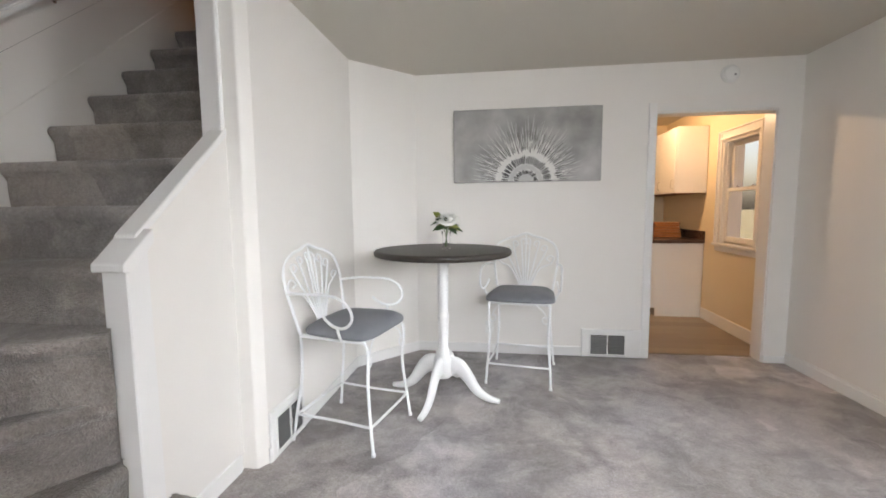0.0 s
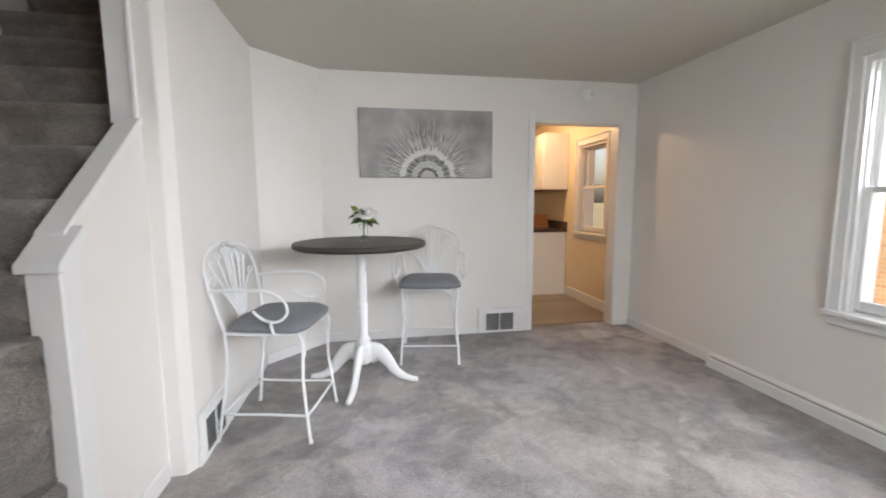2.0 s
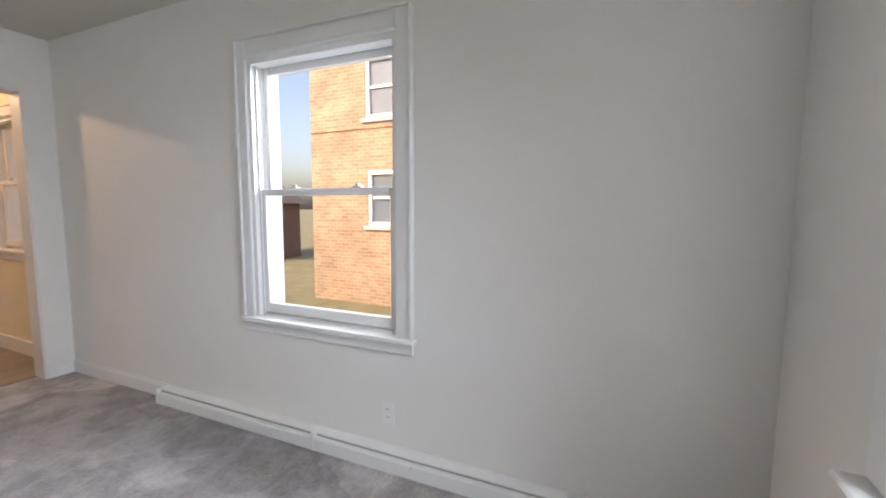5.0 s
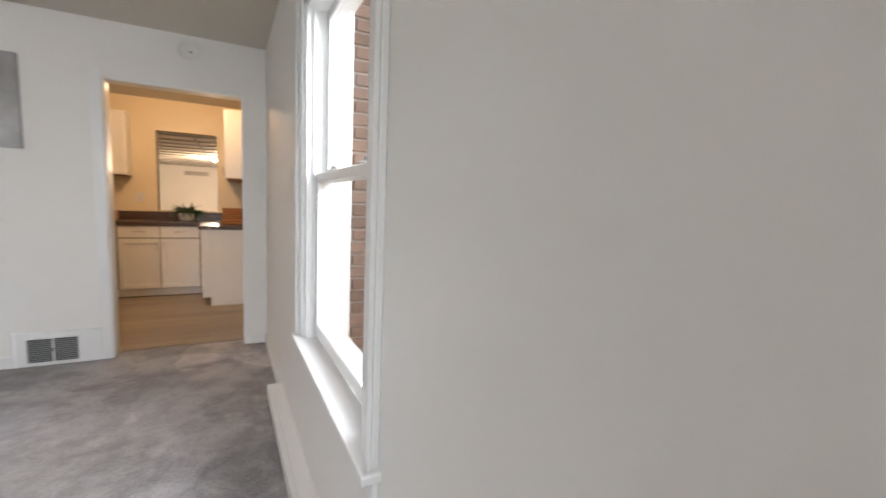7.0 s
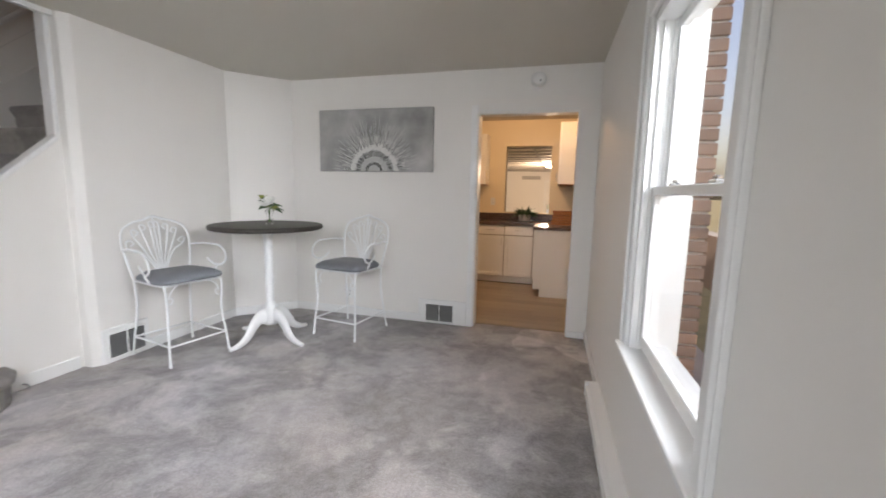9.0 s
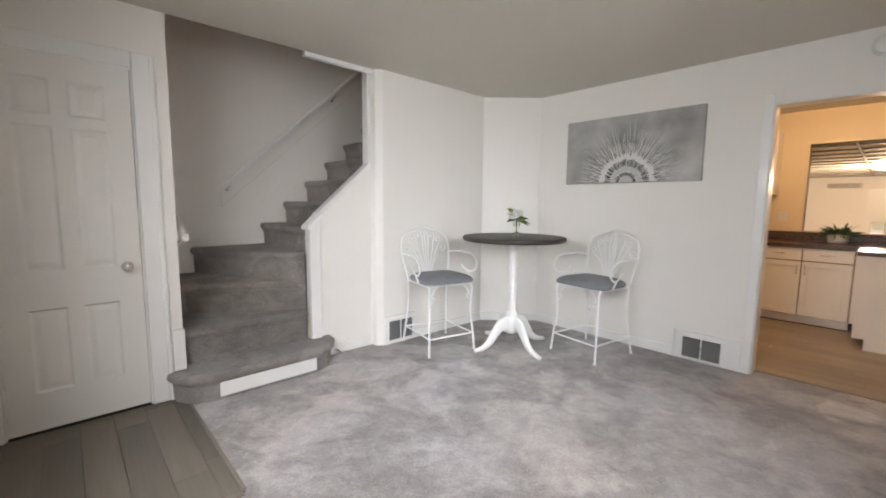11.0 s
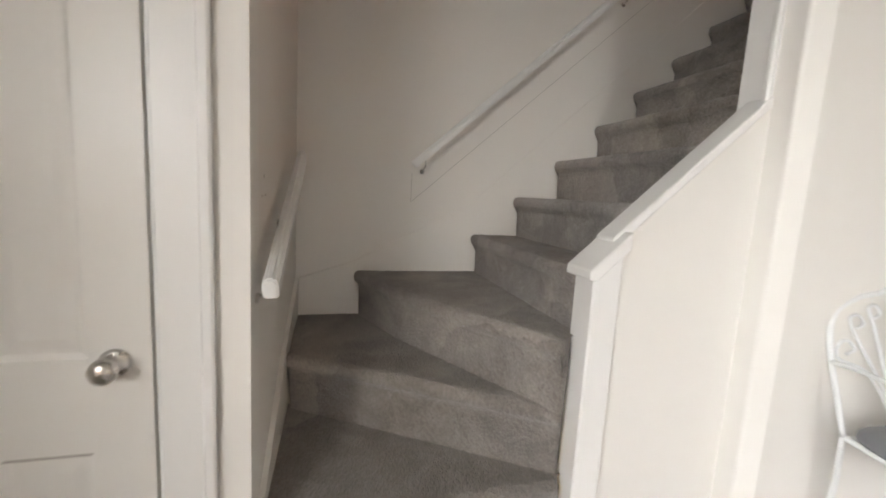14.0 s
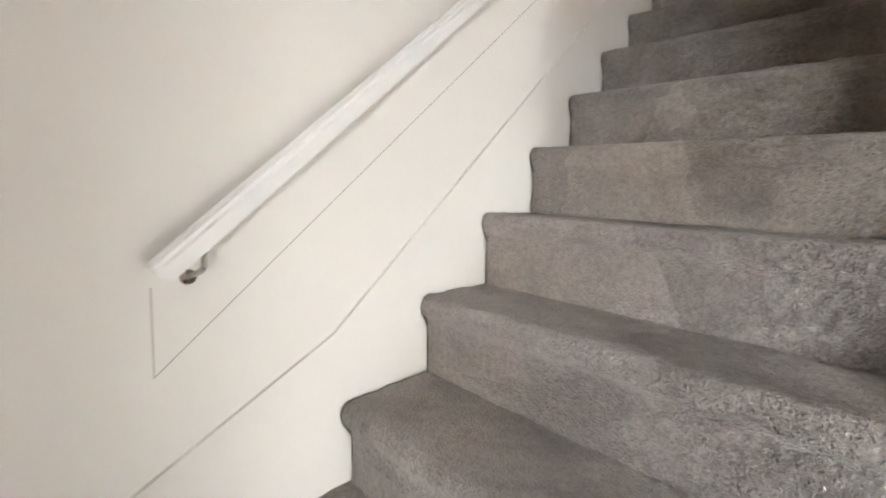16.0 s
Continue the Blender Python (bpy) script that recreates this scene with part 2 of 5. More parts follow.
M_PLASTIC = mat("white_plastic", (0.80, 0.80, 0.78), 0.35, 0.02, 10, 100, 0.02)
M_BRICKFAR = brick_mat("neighbour_brick")
M_BRICK = by_piece(mat("brown_brick", (0.31, 0.225, 0.185), 0.85, 0.3, 14, 120, 0.5))
M_MORTAR = mat("mortar", (0.50, 0.46, 0.42), 0.9, 0.15, 20, 160, 0.4)
M_GRASS = mat("lawn", (0.25, 0.225, 0.12), 0.9, 0.4, 2, 60, 0.6)
M_FENCE = mat("weathered_fence", (0.20, 0.15, 0.12), 0.8, 0.3, 4, 60, 0.3, stretch=(6, 6, 0.7))
M_SIDING = mat("pale_siding", (0.62, 0.58, 0.54), 0.7, 0.1, 3, 60, 0.1)
M_CONCRETE = mat("pale_concrete", (0.34, 0.325, 0.30), 0.85, 0.2, 1.5, 50, 0.3)
M_ROOF = mat("roof_shingle", (0.12, 0.10, 0.09), 0.85, 0.3, 8, 60, 0.4)
M_PANEGREY = mat("far_window_pane", (0.20, 0.23, 0.26), 0.12, 0.2, 2, 20, 0.02)
M_TILE = mat("ceiling_tile", (0.70, 0.66, 0.58), 0.8, 0.1, 6, 90, 0.3)
M_GRID = mat("ceiling_grid_metal", (0.33, 0.31, 0.28), 0.5, 0.1, 12, 90, 0.05)
M_WICKER = mat("brown_wicker", (0.33, 0.13, 0.04), 0.55, 0.35, 30, 150, 0.4)
M_PENCIL_JOINT = mat("pencil_and_joint_shadow", (0.42, 0.39, 0.36), 0.8, 0.2, 40, 150, 0.05)
M_BULB = glow_mat("lit_diffuser", (1.0, 0.80, 0.52), 6.0)
M_CREAM = mat("cream_wall_plate", (0.72, 0.66, 0.56), 0.4, 0.03, 10, 100, 0.02)


# ---- mesh helpers ----
def add_box(bm, x0, x1, y0, y1, z0, z1, bevel=0.0, seg=1):
    geo = bmesh.ops.create_cube(bm, size=1.0)
    vs = geo["verts"]
    for v in vs:
        v.co = ((x0 + x1) / 2 + v.co.x * (x1 - x0), (y0 + y1) / 2 + v.co.y * (y1 - y0), (z0 + z1) / 2 + v.co.z * (z1 - z0))
    if bevel > 0:
        es = list({e for v in vs for e in v.link_edges})
        bmesh.ops.bevel(bm, geom=es, offset=bevel, segments=seg, affect="EDGES", profile=0.5)
    return bm


def box(x0, x1, y0, y1, z0, z1, bevel=0.0, seg=1):
    return add_box(bmesh.new(), x0, x1, y0, y1, z0, z1, bevel, seg)


def finish(bm, smooth=False):
    bmesh.ops.recalc_face_normals(bm, faces=bm.faces)
    me = bpy.data.meshes.new("mesh")
    bm.to_mesh(me)
    bm.free()
    if smooth:
        for p in me.polygons:
            p.use_smooth = True
    return me


def part(name, bm, material, parent, label="", smooth=False):
    me = finish(bm, smooth)
    me.materials.append(material)
    ob = new(name, me)
    ob.parent = parent
    if label:
        tagged(ob, label)
    return ob


def thing(name, label, category, group="", at=None, kind=""):
    ob = new(name)
    ob.empty_display_size = 0.1
    if at is not None:
        ob.matrix_world = at
    return tagged(ob, label, category, group, kind)


def structure(name, bm, material, label, category, smooth=False):
    me = finish(bm, smooth)
    me.materials.append(material)
    return tagged(new(name, me), label, category, kind="structure")


def curve_points(pts, n=8):
    """A smooth line through the points."""
    p = [Vector(q) for q in pts]
    p = [p[0] * 2 - p[1]] + p + [p[-1] * 2 - p[-2]]
    out = []
    for i in range(1, len(p) - 2):
        a, b, c, d = p[i - 1], p[i], p[i + 1], p[i + 2]
        for k in range(n):
            t = k / n
            out.append(0.5 * (2 * b + (c - a) * t + (2 * a - 5 * b + 4 * c - d) * t * t + (3 * b - a - 3 * c + d) * t ** 3))
    out.append(p[-2])
    return out


def add_tube(bm, pts, r, seg=8, n=6, r_end=None, flat=1.0, smooth_line=True):
    line = curve_points(pts, n) if smooth_line and len(pts) > 2 else [Vector(q) for q in pts]
    rings, prev = [], None
    for i, q in enumerate(line):
        t = (line[min(i + 1, len(line) - 1)] - line[max(i - 1, 0)]).normalized()
        if prev is None:
            side = t.cross(Vector((0, 0, 1)))
            if side.length < 0.05:
                side = t.cross(Vector((0, 1, 0)))
        else:
            side = prev - t * prev.dot(t)
        side.normalize()
        prev, up = side, side.cross(t).normalized()
        k = r if r_end is None else r + (r_end - r) * i / (len(line) - 1)
        rings.append([bm.verts.new(q + side * k * math.cos(a) + up * k * flat * math.sin(a)) for a in [2 * math.pi * j / seg for j in range(seg)]])
    for a, b in zip(rings, rings[1:]):
        for j in range(seg):
            bm.faces.new((a[j], a[(j + 1) % seg], b[(j + 1) % seg], b[j]))
    bm.faces.new(rings[0])
    bm.faces.new(rings[-1][::-1])
    return bm


def tube(pts, r, **kw):
    return add_tube(bmesh.new(), pts, r, **kw)


def lathe(profile, seg=32, at=(0, 0, 0)):
    bm, o = bmesh.new(), Vector(at)
    rings = []
    for r, z in profile:
        rings.append([bm.verts.new(o + Vector((max(r, 0.0004) * math.cos(2 * math.pi * j / seg), max(r, 0.0004) * math.sin(2 * math.pi * j / seg), z))) for j in range(seg)])
    for a, b in zip(rings, rings[1:]):
        for j in range(seg):
            bm.faces.new((a[j], a[(j + 1) % seg], b[(j + 1) % seg], b[j]))
    bm.faces.new(rings[0][::-1])
    bm.faces.new(rings[-1])
    return bm


def prism(poly, z0, z1, bevel=0.0):
    """A plan outline raised from z0 to z1."""
    bm = bmesh.new()
    lo = [bm.verts.new((x, y, z0)) for x, y in poly]
    hi = [bm.verts.new((x, y, z1)) for x, y in poly]
    n = len(poly)
    for i in range(n):
        bm.faces.new((lo[i], lo[(i + 1) % n], hi[(i + 1) % n], hi[i]))
    bm.faces.new(lo[::-1])
    bm.faces.new(hi)
    if bevel:
        bmesh.ops.bevel(bm, geom=list(bm.edges), offset=bevel, segments=1, affect="EDGES")
    return bm


def slab_x(poly, x0, x1, bevel=0.0):
    """An outline of (y, z) points, thick from x0 to x1."""
    bm = bmesh.new()
    lo = [bm.verts.new((x0, y, z)) for y, z in poly]
    hi = [bm.verts.new((x1, y, z)) for y, z in poly]
    n = len(poly)
    for i in range(n):
        bm.faces.new((lo[i], lo[(i + 1) % n], hi[(i + 1) % n], hi[i]))
    bm.faces.new(lo[::-1])
    bm.faces.new(hi)
    if bevel:
        bmesh.ops.bevel(bm, geom=list(bm.edges), offset=bevel, segments=1, affect="EDGES")
    return bm


def wall_bm(axis, a0, a1, b0, b1, z0, z1, holes=()):
    """A wall thick from a0 to a1 along axis, running b0 to b1, with holes (b0, b1, z0, z1) through it."""
    bs = sorted({b0, b1, *[h[0] for h in holes], *[h[1] for h in holes]})
    zs = sorted({z0, z1, *[h[2] for h in holes], *[h[3] for h in holes]})
    bm = bmesh.new()
    for p, q in zip(bs, bs[1:]):
        run = None
        for u, v in list(zip(zs, zs[1:])) + [(None, None)]:
            solid = u is not None and not any(h[0] <= p and q <= h[1] and h[2] <= u and v <= h[3] for h in holes)
            if solid:
                run = (run[0], v) if run else (u, v)
            elif run:
                if axis == "x":
                    add_box(bm, a0, a1, p, q, *run)
                else:
                    add_box(bm, p, q, a0, a1, *run)
                run = None
    return bm

# ---- the room ----
XR, YN, YS, XL, ZC = 2.592, 3.80, -0.53, -0.95, 2.44
KY, KX = 3.965, 2.61          # kitchen side of the inner wall; kitchen's outer wall
WIN = (0.945, 1.865, 0.652, 2.055)   # side window hole: y0, y1, z0, z1
KWIN = (4.335, 4.965, 0.90, 1.985)
SWIN = (0.42, 1.98, 0.72, 2.06)    # front window hole: x0, x1, z0, z1
FDOOR = (-0.87, 0.04, 0.0, 2.04)

EAST = []                     # the side wall and what hangs on it stand 1.1 degrees out of square
SKEW = Matrix.Translation((XR, YN, 0)) @ Matrix.Rotation(radians(1.1), 4, "Z") @ Matrix.Translation((-XR, -YN, 0))
EAST.append(structure("wall_east", wall_bm("x", XR, XR + 0.20, YS - 0.35, KY, -0.4, ZC + 0.1, [(WIN[0], WIN[1], WIN[2] - 0.025, WIN[3])]), M_WALL, "smooth white painted wall with the side window", "wall"))
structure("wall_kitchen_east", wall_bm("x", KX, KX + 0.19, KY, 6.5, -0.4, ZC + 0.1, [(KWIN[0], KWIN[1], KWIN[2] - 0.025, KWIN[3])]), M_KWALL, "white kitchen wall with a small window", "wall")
structure("wall_north", wall_bm("y", YN, KY, -1.3, XR, -0.1, ZC + 0.1, [(1.525, 2.42, -0.1, 2.05)]), M_WALL, "white painted wall with the kitchen doorway", "wall")
structure("wall_south", wall_bm("y", YS - 0.2, YS, -2.3, XR + 0.08, -0.4, ZC + 0.1, [SWIN, FDOOR]), M_WALL, "white wall with front door and front window", "wall")
# wall beside the stairs, then the cut corner
structure("wall_west", wall_bm("x", -1.06, -0.895, 2.03, 3.36, -0.1, ZC + 0.1), M_WALL, "white plaster wall beside the stairs", "wall")
structure("wall_corner", prism([(-0.895, 3.34), (-0.47, 3.795), (-0.52, 3.87), (-1.0, 3.87), (-1.0, 3.34)], -0.1, ZC + 0.1), M_WALL, "white wall panel cutting across the corner", "wall")
structure("wall_closet", wall_bm("x", -1.06, XL, YS, 0.47, -0.1, ZC + 0.1, [(-0.37, 0.285, -0.1, 2.075)]), M_WALL, "white wall with the closet door", "wall")
structure("wall_stair_south", wall_bm("y", 0.35, 0.47, -2.25, -1.06, -0.1, 5.0), M_STAIRWALL, "white stairwell wall toned for dim light, with a short handrail", "wall")
structure("wall_stair_west", wall_bm("x", -2.25, -2.09, 0.35, 6.3, -0.1, 5.0), M_STAIRWALL, "white stairwell wall toned for dim light, with the long handrail", "wall")
structure("wall_stair_upper", wall_bm("x", -1.06, -0.95, 0.47, 6.3, ZC + 0.1, 5.0), M_STAIRWALL, "white upper stairwell wall toned for dim light", "wall")
structure("wall_stair_inner", wall_bm("x", -1.06, -1.0, 3.36, 6.3, -0.1, 5.0), M_STAIRWALL, "white wall along the upper flight, toned for dim light", "wall")
structure("wall_landing", wall_bm("y", 6.3, 6.42, -2.25, -0.95, -0.1, 5.0), M_STAIRWALL, "white wall at the head of the stairs, toned for dim light", "wall")
structure("wall_closet_back", wall_bm("x", -2.25, -2.09, YS, 0.35, -0.1, 2.5), M_WALL, "plain closet wall", "wall")
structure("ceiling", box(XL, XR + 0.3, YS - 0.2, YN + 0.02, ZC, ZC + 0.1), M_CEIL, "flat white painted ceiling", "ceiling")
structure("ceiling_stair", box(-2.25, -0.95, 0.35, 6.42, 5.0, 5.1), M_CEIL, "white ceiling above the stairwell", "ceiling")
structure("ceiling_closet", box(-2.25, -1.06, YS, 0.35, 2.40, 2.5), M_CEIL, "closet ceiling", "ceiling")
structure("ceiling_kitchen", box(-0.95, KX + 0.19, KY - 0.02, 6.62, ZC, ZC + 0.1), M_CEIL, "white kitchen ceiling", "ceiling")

# floors
bm = bmesh.new()
add_box(bm, -1.06, XR, 0.462, KY - 0.02, -0.10, 0.0)
add_box(bm, 0.30, XR + 0.09, YS, 0.462, -0.10, 0.0)
add_box(bm, XR, XR + 0.09, 0.462, YN, -0.10, 0.0)
structure("floor", bm, M_CARPET, "grey cut-pile carpet with vacuum marks", "carpet")
structure("floor_entry_base", box(-1.06, 0.30, YS, 0.462, -0.10, -0.012), M_DARK, "underlay of the entry floor", "floor")
structure("floor_kitchen_base", box(-0.95, KX, KY - 0.02, 6.5, -0.10, -0.012), M_DARK, "underlay of the kitchen floor", "floor")
structure("floor_upper", box(-2.09, -1.06, 5.6, 6.3, 2.45, 2.60), M_STAIR, "carpeted upper landing", "floor")

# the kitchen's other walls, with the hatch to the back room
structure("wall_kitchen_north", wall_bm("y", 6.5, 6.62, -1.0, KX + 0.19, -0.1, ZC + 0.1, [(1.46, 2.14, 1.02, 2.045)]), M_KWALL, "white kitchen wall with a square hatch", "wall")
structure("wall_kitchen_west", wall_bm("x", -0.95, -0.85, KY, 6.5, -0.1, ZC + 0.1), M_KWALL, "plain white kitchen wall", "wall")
structure("wall_back_room", wall_bm("y", 14.6, 14.7, -0.5, 2.7, -0.1, 2.4, [(1.83, 2.17, 0.0, 1.72)]), M_WALL, "white back room wall with a vent", "wall")
structure("wall_back_west", wall_bm("x", -0.6, -0.5, 6.62, 14.7, -0.1, 2.4), M_WALL, "plain back room wall", "wall")
structure("wall_back_east", wall_bm("x", 2.7, 2.8, 6.62, 14.7, -0.1, 2.4), M_WALL, "plain back room wall", "wall")
structure("floor_back_room", box(-0.5, 2.7, 6.62, 14.6, -0.1, 0.0), M_PLANK, "wood-look floor of the back room", "floor")
bm = bmesh.new()
for i in range(3):
    for j in range(13):
        add_box(bm, -0.62 + i * 1.22 + 0.014, -0.62 + (i + 1) * 1.22 - 0.014, 6.62 + j * 0.61 + 0.02, 6.62 + (j + 1) * 0.61 - 0.02, 2.10, 2.14)
add_box(bm, -0.5, 2.7, 6.62, 14.6, 2.135, 2.17)
back_ceiling = structure("ceiling_back_room", bm, M_TILE, "suspended tile ceiling with a grid", "ceiling")

bm = bmesh.new()
for j in range(14):
    add_box(bm, -0.5, 2.7, 6.62 + j * 0.61 - 0.014, 6.62 + j * 0.61 + 0.014, 2.078, 2.10)
for x in (0.60, 1.82):
    add_box(bm, x - 0.014, x + 0.014, 6.62, 14.6, 2.076, 2.099)
structure("trim_ceiling_grid", bm, M_GRID, "grey metal grid under the ceiling tiles", "trim")
d4 = thing("door_3", "white back door with a narrow bright pane", "door", kind="structure")
part("door_frame", wall_bm("y", 14.62, 14.66, 1.83, 2.17, 0.0, 1.72, [(1.88, 2.10, 0.50, 0.96)]), M_DOOR, d4)
pane = part("pane", box(1.88, 2.10, 14.635, 14.641, 0.50, 0.96), M_PANE, d4)
pane.visible_shadow = False
bm = box(1.77, 1.83, 14.585, 14.6, 0, 1.78, 0.003)
add_box(bm, 2.17, 2.23, 14.585, 14.6, 0, 1.78, 0.003)
add_box(bm, 1.83, 2.17, 14.585, 14.6, 1.72, 1.78, 0.003)
structure("trim_back_door", bm, M_TRIM, "white casing round the back door", "trim")


# ---- trim ----
def baseboard(name, bm, label="white painted baseboard"):
    return structure(name, bm, M_TRIM, label, "baseboard")


baseboard("baseboard_north", box(-0.49, 0.975, YN - 0.014, YN, 0, 0.085, 0.004))
baseboard("baseboard_north_end", box(2.42, XR, YN - 0.012, YN, 0, 0.06, 0.004))
bm = box(XR - 0.016, XR, 2.69, YN - 0.012, 0, 0.085, 0.004)
add_box(bm, XR - 0.010, XR, 2.69, YN - 0.012, 0.085, 0.10, 0.003)
EAST.append(baseboard("baseboard_east", bm))
EAST.append(baseboard("baseboard_east_front", box(XR - 0.016, XR, YS, 0.13, 0, 0.095, 0.004)))
baseboard("baseboard_west", box(-0.895, -0.881, 2.02, 3.345, 0, 0.085, 0.004))
bm = bmesh.new()
d = Vector((0.425, 0.455, 0)).normalized()
nrm = Vector((d.y, -d.x, 0))
p0, p1 = Vector((-0.893, 3.336, 0)), Vector((-0.472, 3.79, 0))
vs = [bm.verts.new(q) for z in (0, 0.085) for q in (p0 + Vector((0, 0, z)), p1 + Vector((0, 0, z)), p1 + nrm * 0.014 + Vector((0, 0, z)), p0 + nrm * 0.014 + Vector((0, 0, z)))]
for f in ((0, 1, 2, 3), (4, 5, 6, 7), (0, 1, 5, 4), (1, 2, 6, 5), (2, 3, 7, 6), (3, 0, 4, 7)):
    bm.faces.new([vs[i] for i in f])
baseboard("baseboard_corner", bm)
baseboard("baseboard_south", box(0.13, 0.6, YS, YS + 0.014, 0, 0.09, 0.004))
baseboard("baseboard_kitchen", box(KX - 0.016, KX, KY + 0.002, 5.26, -0.008, 0.125, 0.005), "tall white kitchen baseboard")

# kitchen doorway: one flat casing strip, jambs painted like the wall
bm = box(1.462, 1.525, YN - 0.012, YN, 0, 2.125, 0.003)
structure("trim_doorway", bm, M_TRIM, "flat white casing strip beside the kitchen doorway", "trim")
bm = box(1.525, 1.533, YN + 0.01, KY - 0.01, 0, 2.05)
add_box(bm, 2.412, 2.42, YN + 0.01, KY - 0.01, 0, 2.05)
add_box(bm, 1.533, 2.412, YN + 0.01, KY - 0.01, 2.042, 2.05)
structure("trim_doorway_jamb", bm, M_TRIM, "white jamb lining the kitchen doorway", "trim")
bm = bmesh.new()
add_box(bm, 1.533, 2.412, KY - 0.045, KY - 0.005, -0.004, 0.006, 0.003)
structure("trim_threshold", bm, M_PLANK, "wood transition strip between carpet and kitchen", "trim")
bm = box(0.28, 0.32, YS, 0.45, -0.004, 0.006, 0.002)
add_box(bm, -0.95, 0.28, 0.452, 0.47, -0.006, 0.005, 0.002)
structure("trim_entry_edge", bm, M_ENTRY, "dark strip where carpet meets the entry floor", "trim")
# ceiling trim over the open stairs, and the casing at the end of the wall
structure("trim_stairwell", box(-0.985, -0.948, 1.36, 1.972, 2.405, 2.445, 0.004), M_TRIM, "white trim strip under the stairwell edge", "trim")
bm = box(-1.105, -1.0, 1.955, 1.975, 1.63, 2.46, 0.004)
add_box(bm, -1.014, -0.992, 1.942, 1.957, 1.63, 2.44, 0.005)
structure("trim_wall_end", bm, M_TRIM, "white casing at the end of the stair wall", "trim")
structure("wall_west_edge", prism([(-1.06, 1.975), (-0.936, 1.975), (-0.929, 1.977), (-0.924, 1.982), (-0.895, 2.03), (-1.06, 2.03)], -0.1, ZC + 0.1), M_WALL, "rounded plaster edge of the stair wall", "wall")


# ---- windows ----
def side_window(name, wall_x, depth, y0, y1, z0, z1, mid, casing, label):
    """A white double-hung window in a wall facing -x: casing, sill, apron, frame, two sashes, panes, latches."""
    w = thing(name, label, "window", kind="structure")
    c, x = casing, wall_x
    k = casing - 0.02
    part("casing_left", box(x - 0.018, x, y1, y1 + k, z0, z1 + c, 0.004), M_TRIM, w)
    part("casing_right", box(x - 0.018, x, y0 - c, y0, z0, z1 + c, 0.004), M_TRIM, w)
    for ya in (y0 - c, y1 + k - 0.016):
        part("backband", box(x - 0.032, x - 0.018, ya, ya + 0.016, z0, z1 + c, 0.004), M_TRIM, w)
    part("backband", box(x - 0.032, x - 0.016, y0 - c, y1 + k, z1 + c - 0.001, z1 + c + 0.016, 0.004), M_TRIM, w)
    part("casing_head", box(x - 0.016, x, y0 - 0.001, y1 + 0.001, z1, z1 + c, 0.003), M_TRIM, w)
    part("head_moulding", box(x - 0.03, x - 0.016, y0 - 0.012, y1 + 0.012, z1 - 0.004, z1 + 0.016, 0.005), M_TRIM, w)
    part("window_sill", box(x - 0.046, x + 0.075, y0 - c - 0.012, y1 + k + 0.008, z0 - 0.026, z0, 0.006, 2), M_TRIM, w)
    part("apron", box(x - 0.016, x, y0 - c, y1 + k, z0 - 0.085, z0 - 0.026, 0.004), M_TRIM, w)
    # jamb liner with tracks
    fr = w
    xf = x + depth
    bm = bmesh.new()
    for ya, yb in ((y0, y0 + 0.022), (y1 - 0.022, y1)):
        add_box(bm, x, xf + 0.140, ya, yb, z0, z1)
    add_box(bm, x, xf + 0.105, y0 + 0.022, y1 - 0.022, z1 - 0.03, z1)
    add_box(bm, x + 0.07, xf + 0.105, y0 + 0.022, y1 - 0.022, z0 - 0.02, z0 + 0.018)
    for ya in (y0 + 0.022, y1 - 0.034):
        add_box(bm, xf - 0.028, xf - 0.020, ya, ya + 0.012, z0, z1 - 0.03)
        add_box(bm, xf + 0.014, xf + 0.022, ya, ya + 0.012, z0, z1 - 0.03)
    part("window_frame", bm, M_TRIM, fr)
    for tag, xa, za, zb, rail in (("lower_sash", xf - 0.018, z0 + 0.018, mid + 0.02, 0.055), ("upper_sash", xf + 0.024, mid - 0.015, z1 - 0.03, 0.035)):
        s = 0.036
        bm = bmesh.new()
        add_box(bm, xa, xa + 0.032, y0 + 0.024, y0 + 0.024 + s, za, zb, 0.004)
        add_box(bm, xa, xa + 0.032, y1 - 0.024 - s, y1 - 0.024, za, zb, 0.004)
        top_r = 0.035 if tag == "lower_sash" else 0.04
        add_box(bm, xa, xa + 0.032, y0 + 0.024 + s, y1 - 0.024 - s, za, za + (rail if tag == "lower_sash" else 0.035), 0.004)
        add_box(bm, xa, xa + 0.032, y0 + 0.024 + s, y1 - 0.024 - s, zb - top_r, zb, 0.004)
        sash = part(tag, bm, M_TRIM, w)
        pane = part("pane", box(xa + 0.012, xa + 0.018, y0 + 0.03 + s, y1 - 0.03 - s, za + 0.03, zb - 0.03), M_PANE, sash)
        pane.visible_shadow = False
    for k in (0.28, 0.72):
        yy = y0 + (y1 - y0) * k
        bm = box(xf - 0.012, xf + 0.02, yy - 0.028, yy + 0.028, mid + 0.02, mid + 0.030, 0.004)
        add_box(bm, xf - 0.004, xf + 0.012, yy - 0.006, yy + 0.018, mid + 0.030, mid + 0.042, 0.004)
        part("sash_latch", bm, M_METAL, w)
    return w


EAST.append(side_window("window_1", XR, 0.055, *WIN, 1.345, 0.09, "white double-hung window with sill, in the side wall"))
side_window("window_2", KX, 0.06, *KWIN, 1.46, 0.075, "small white double-hung kitchen window")
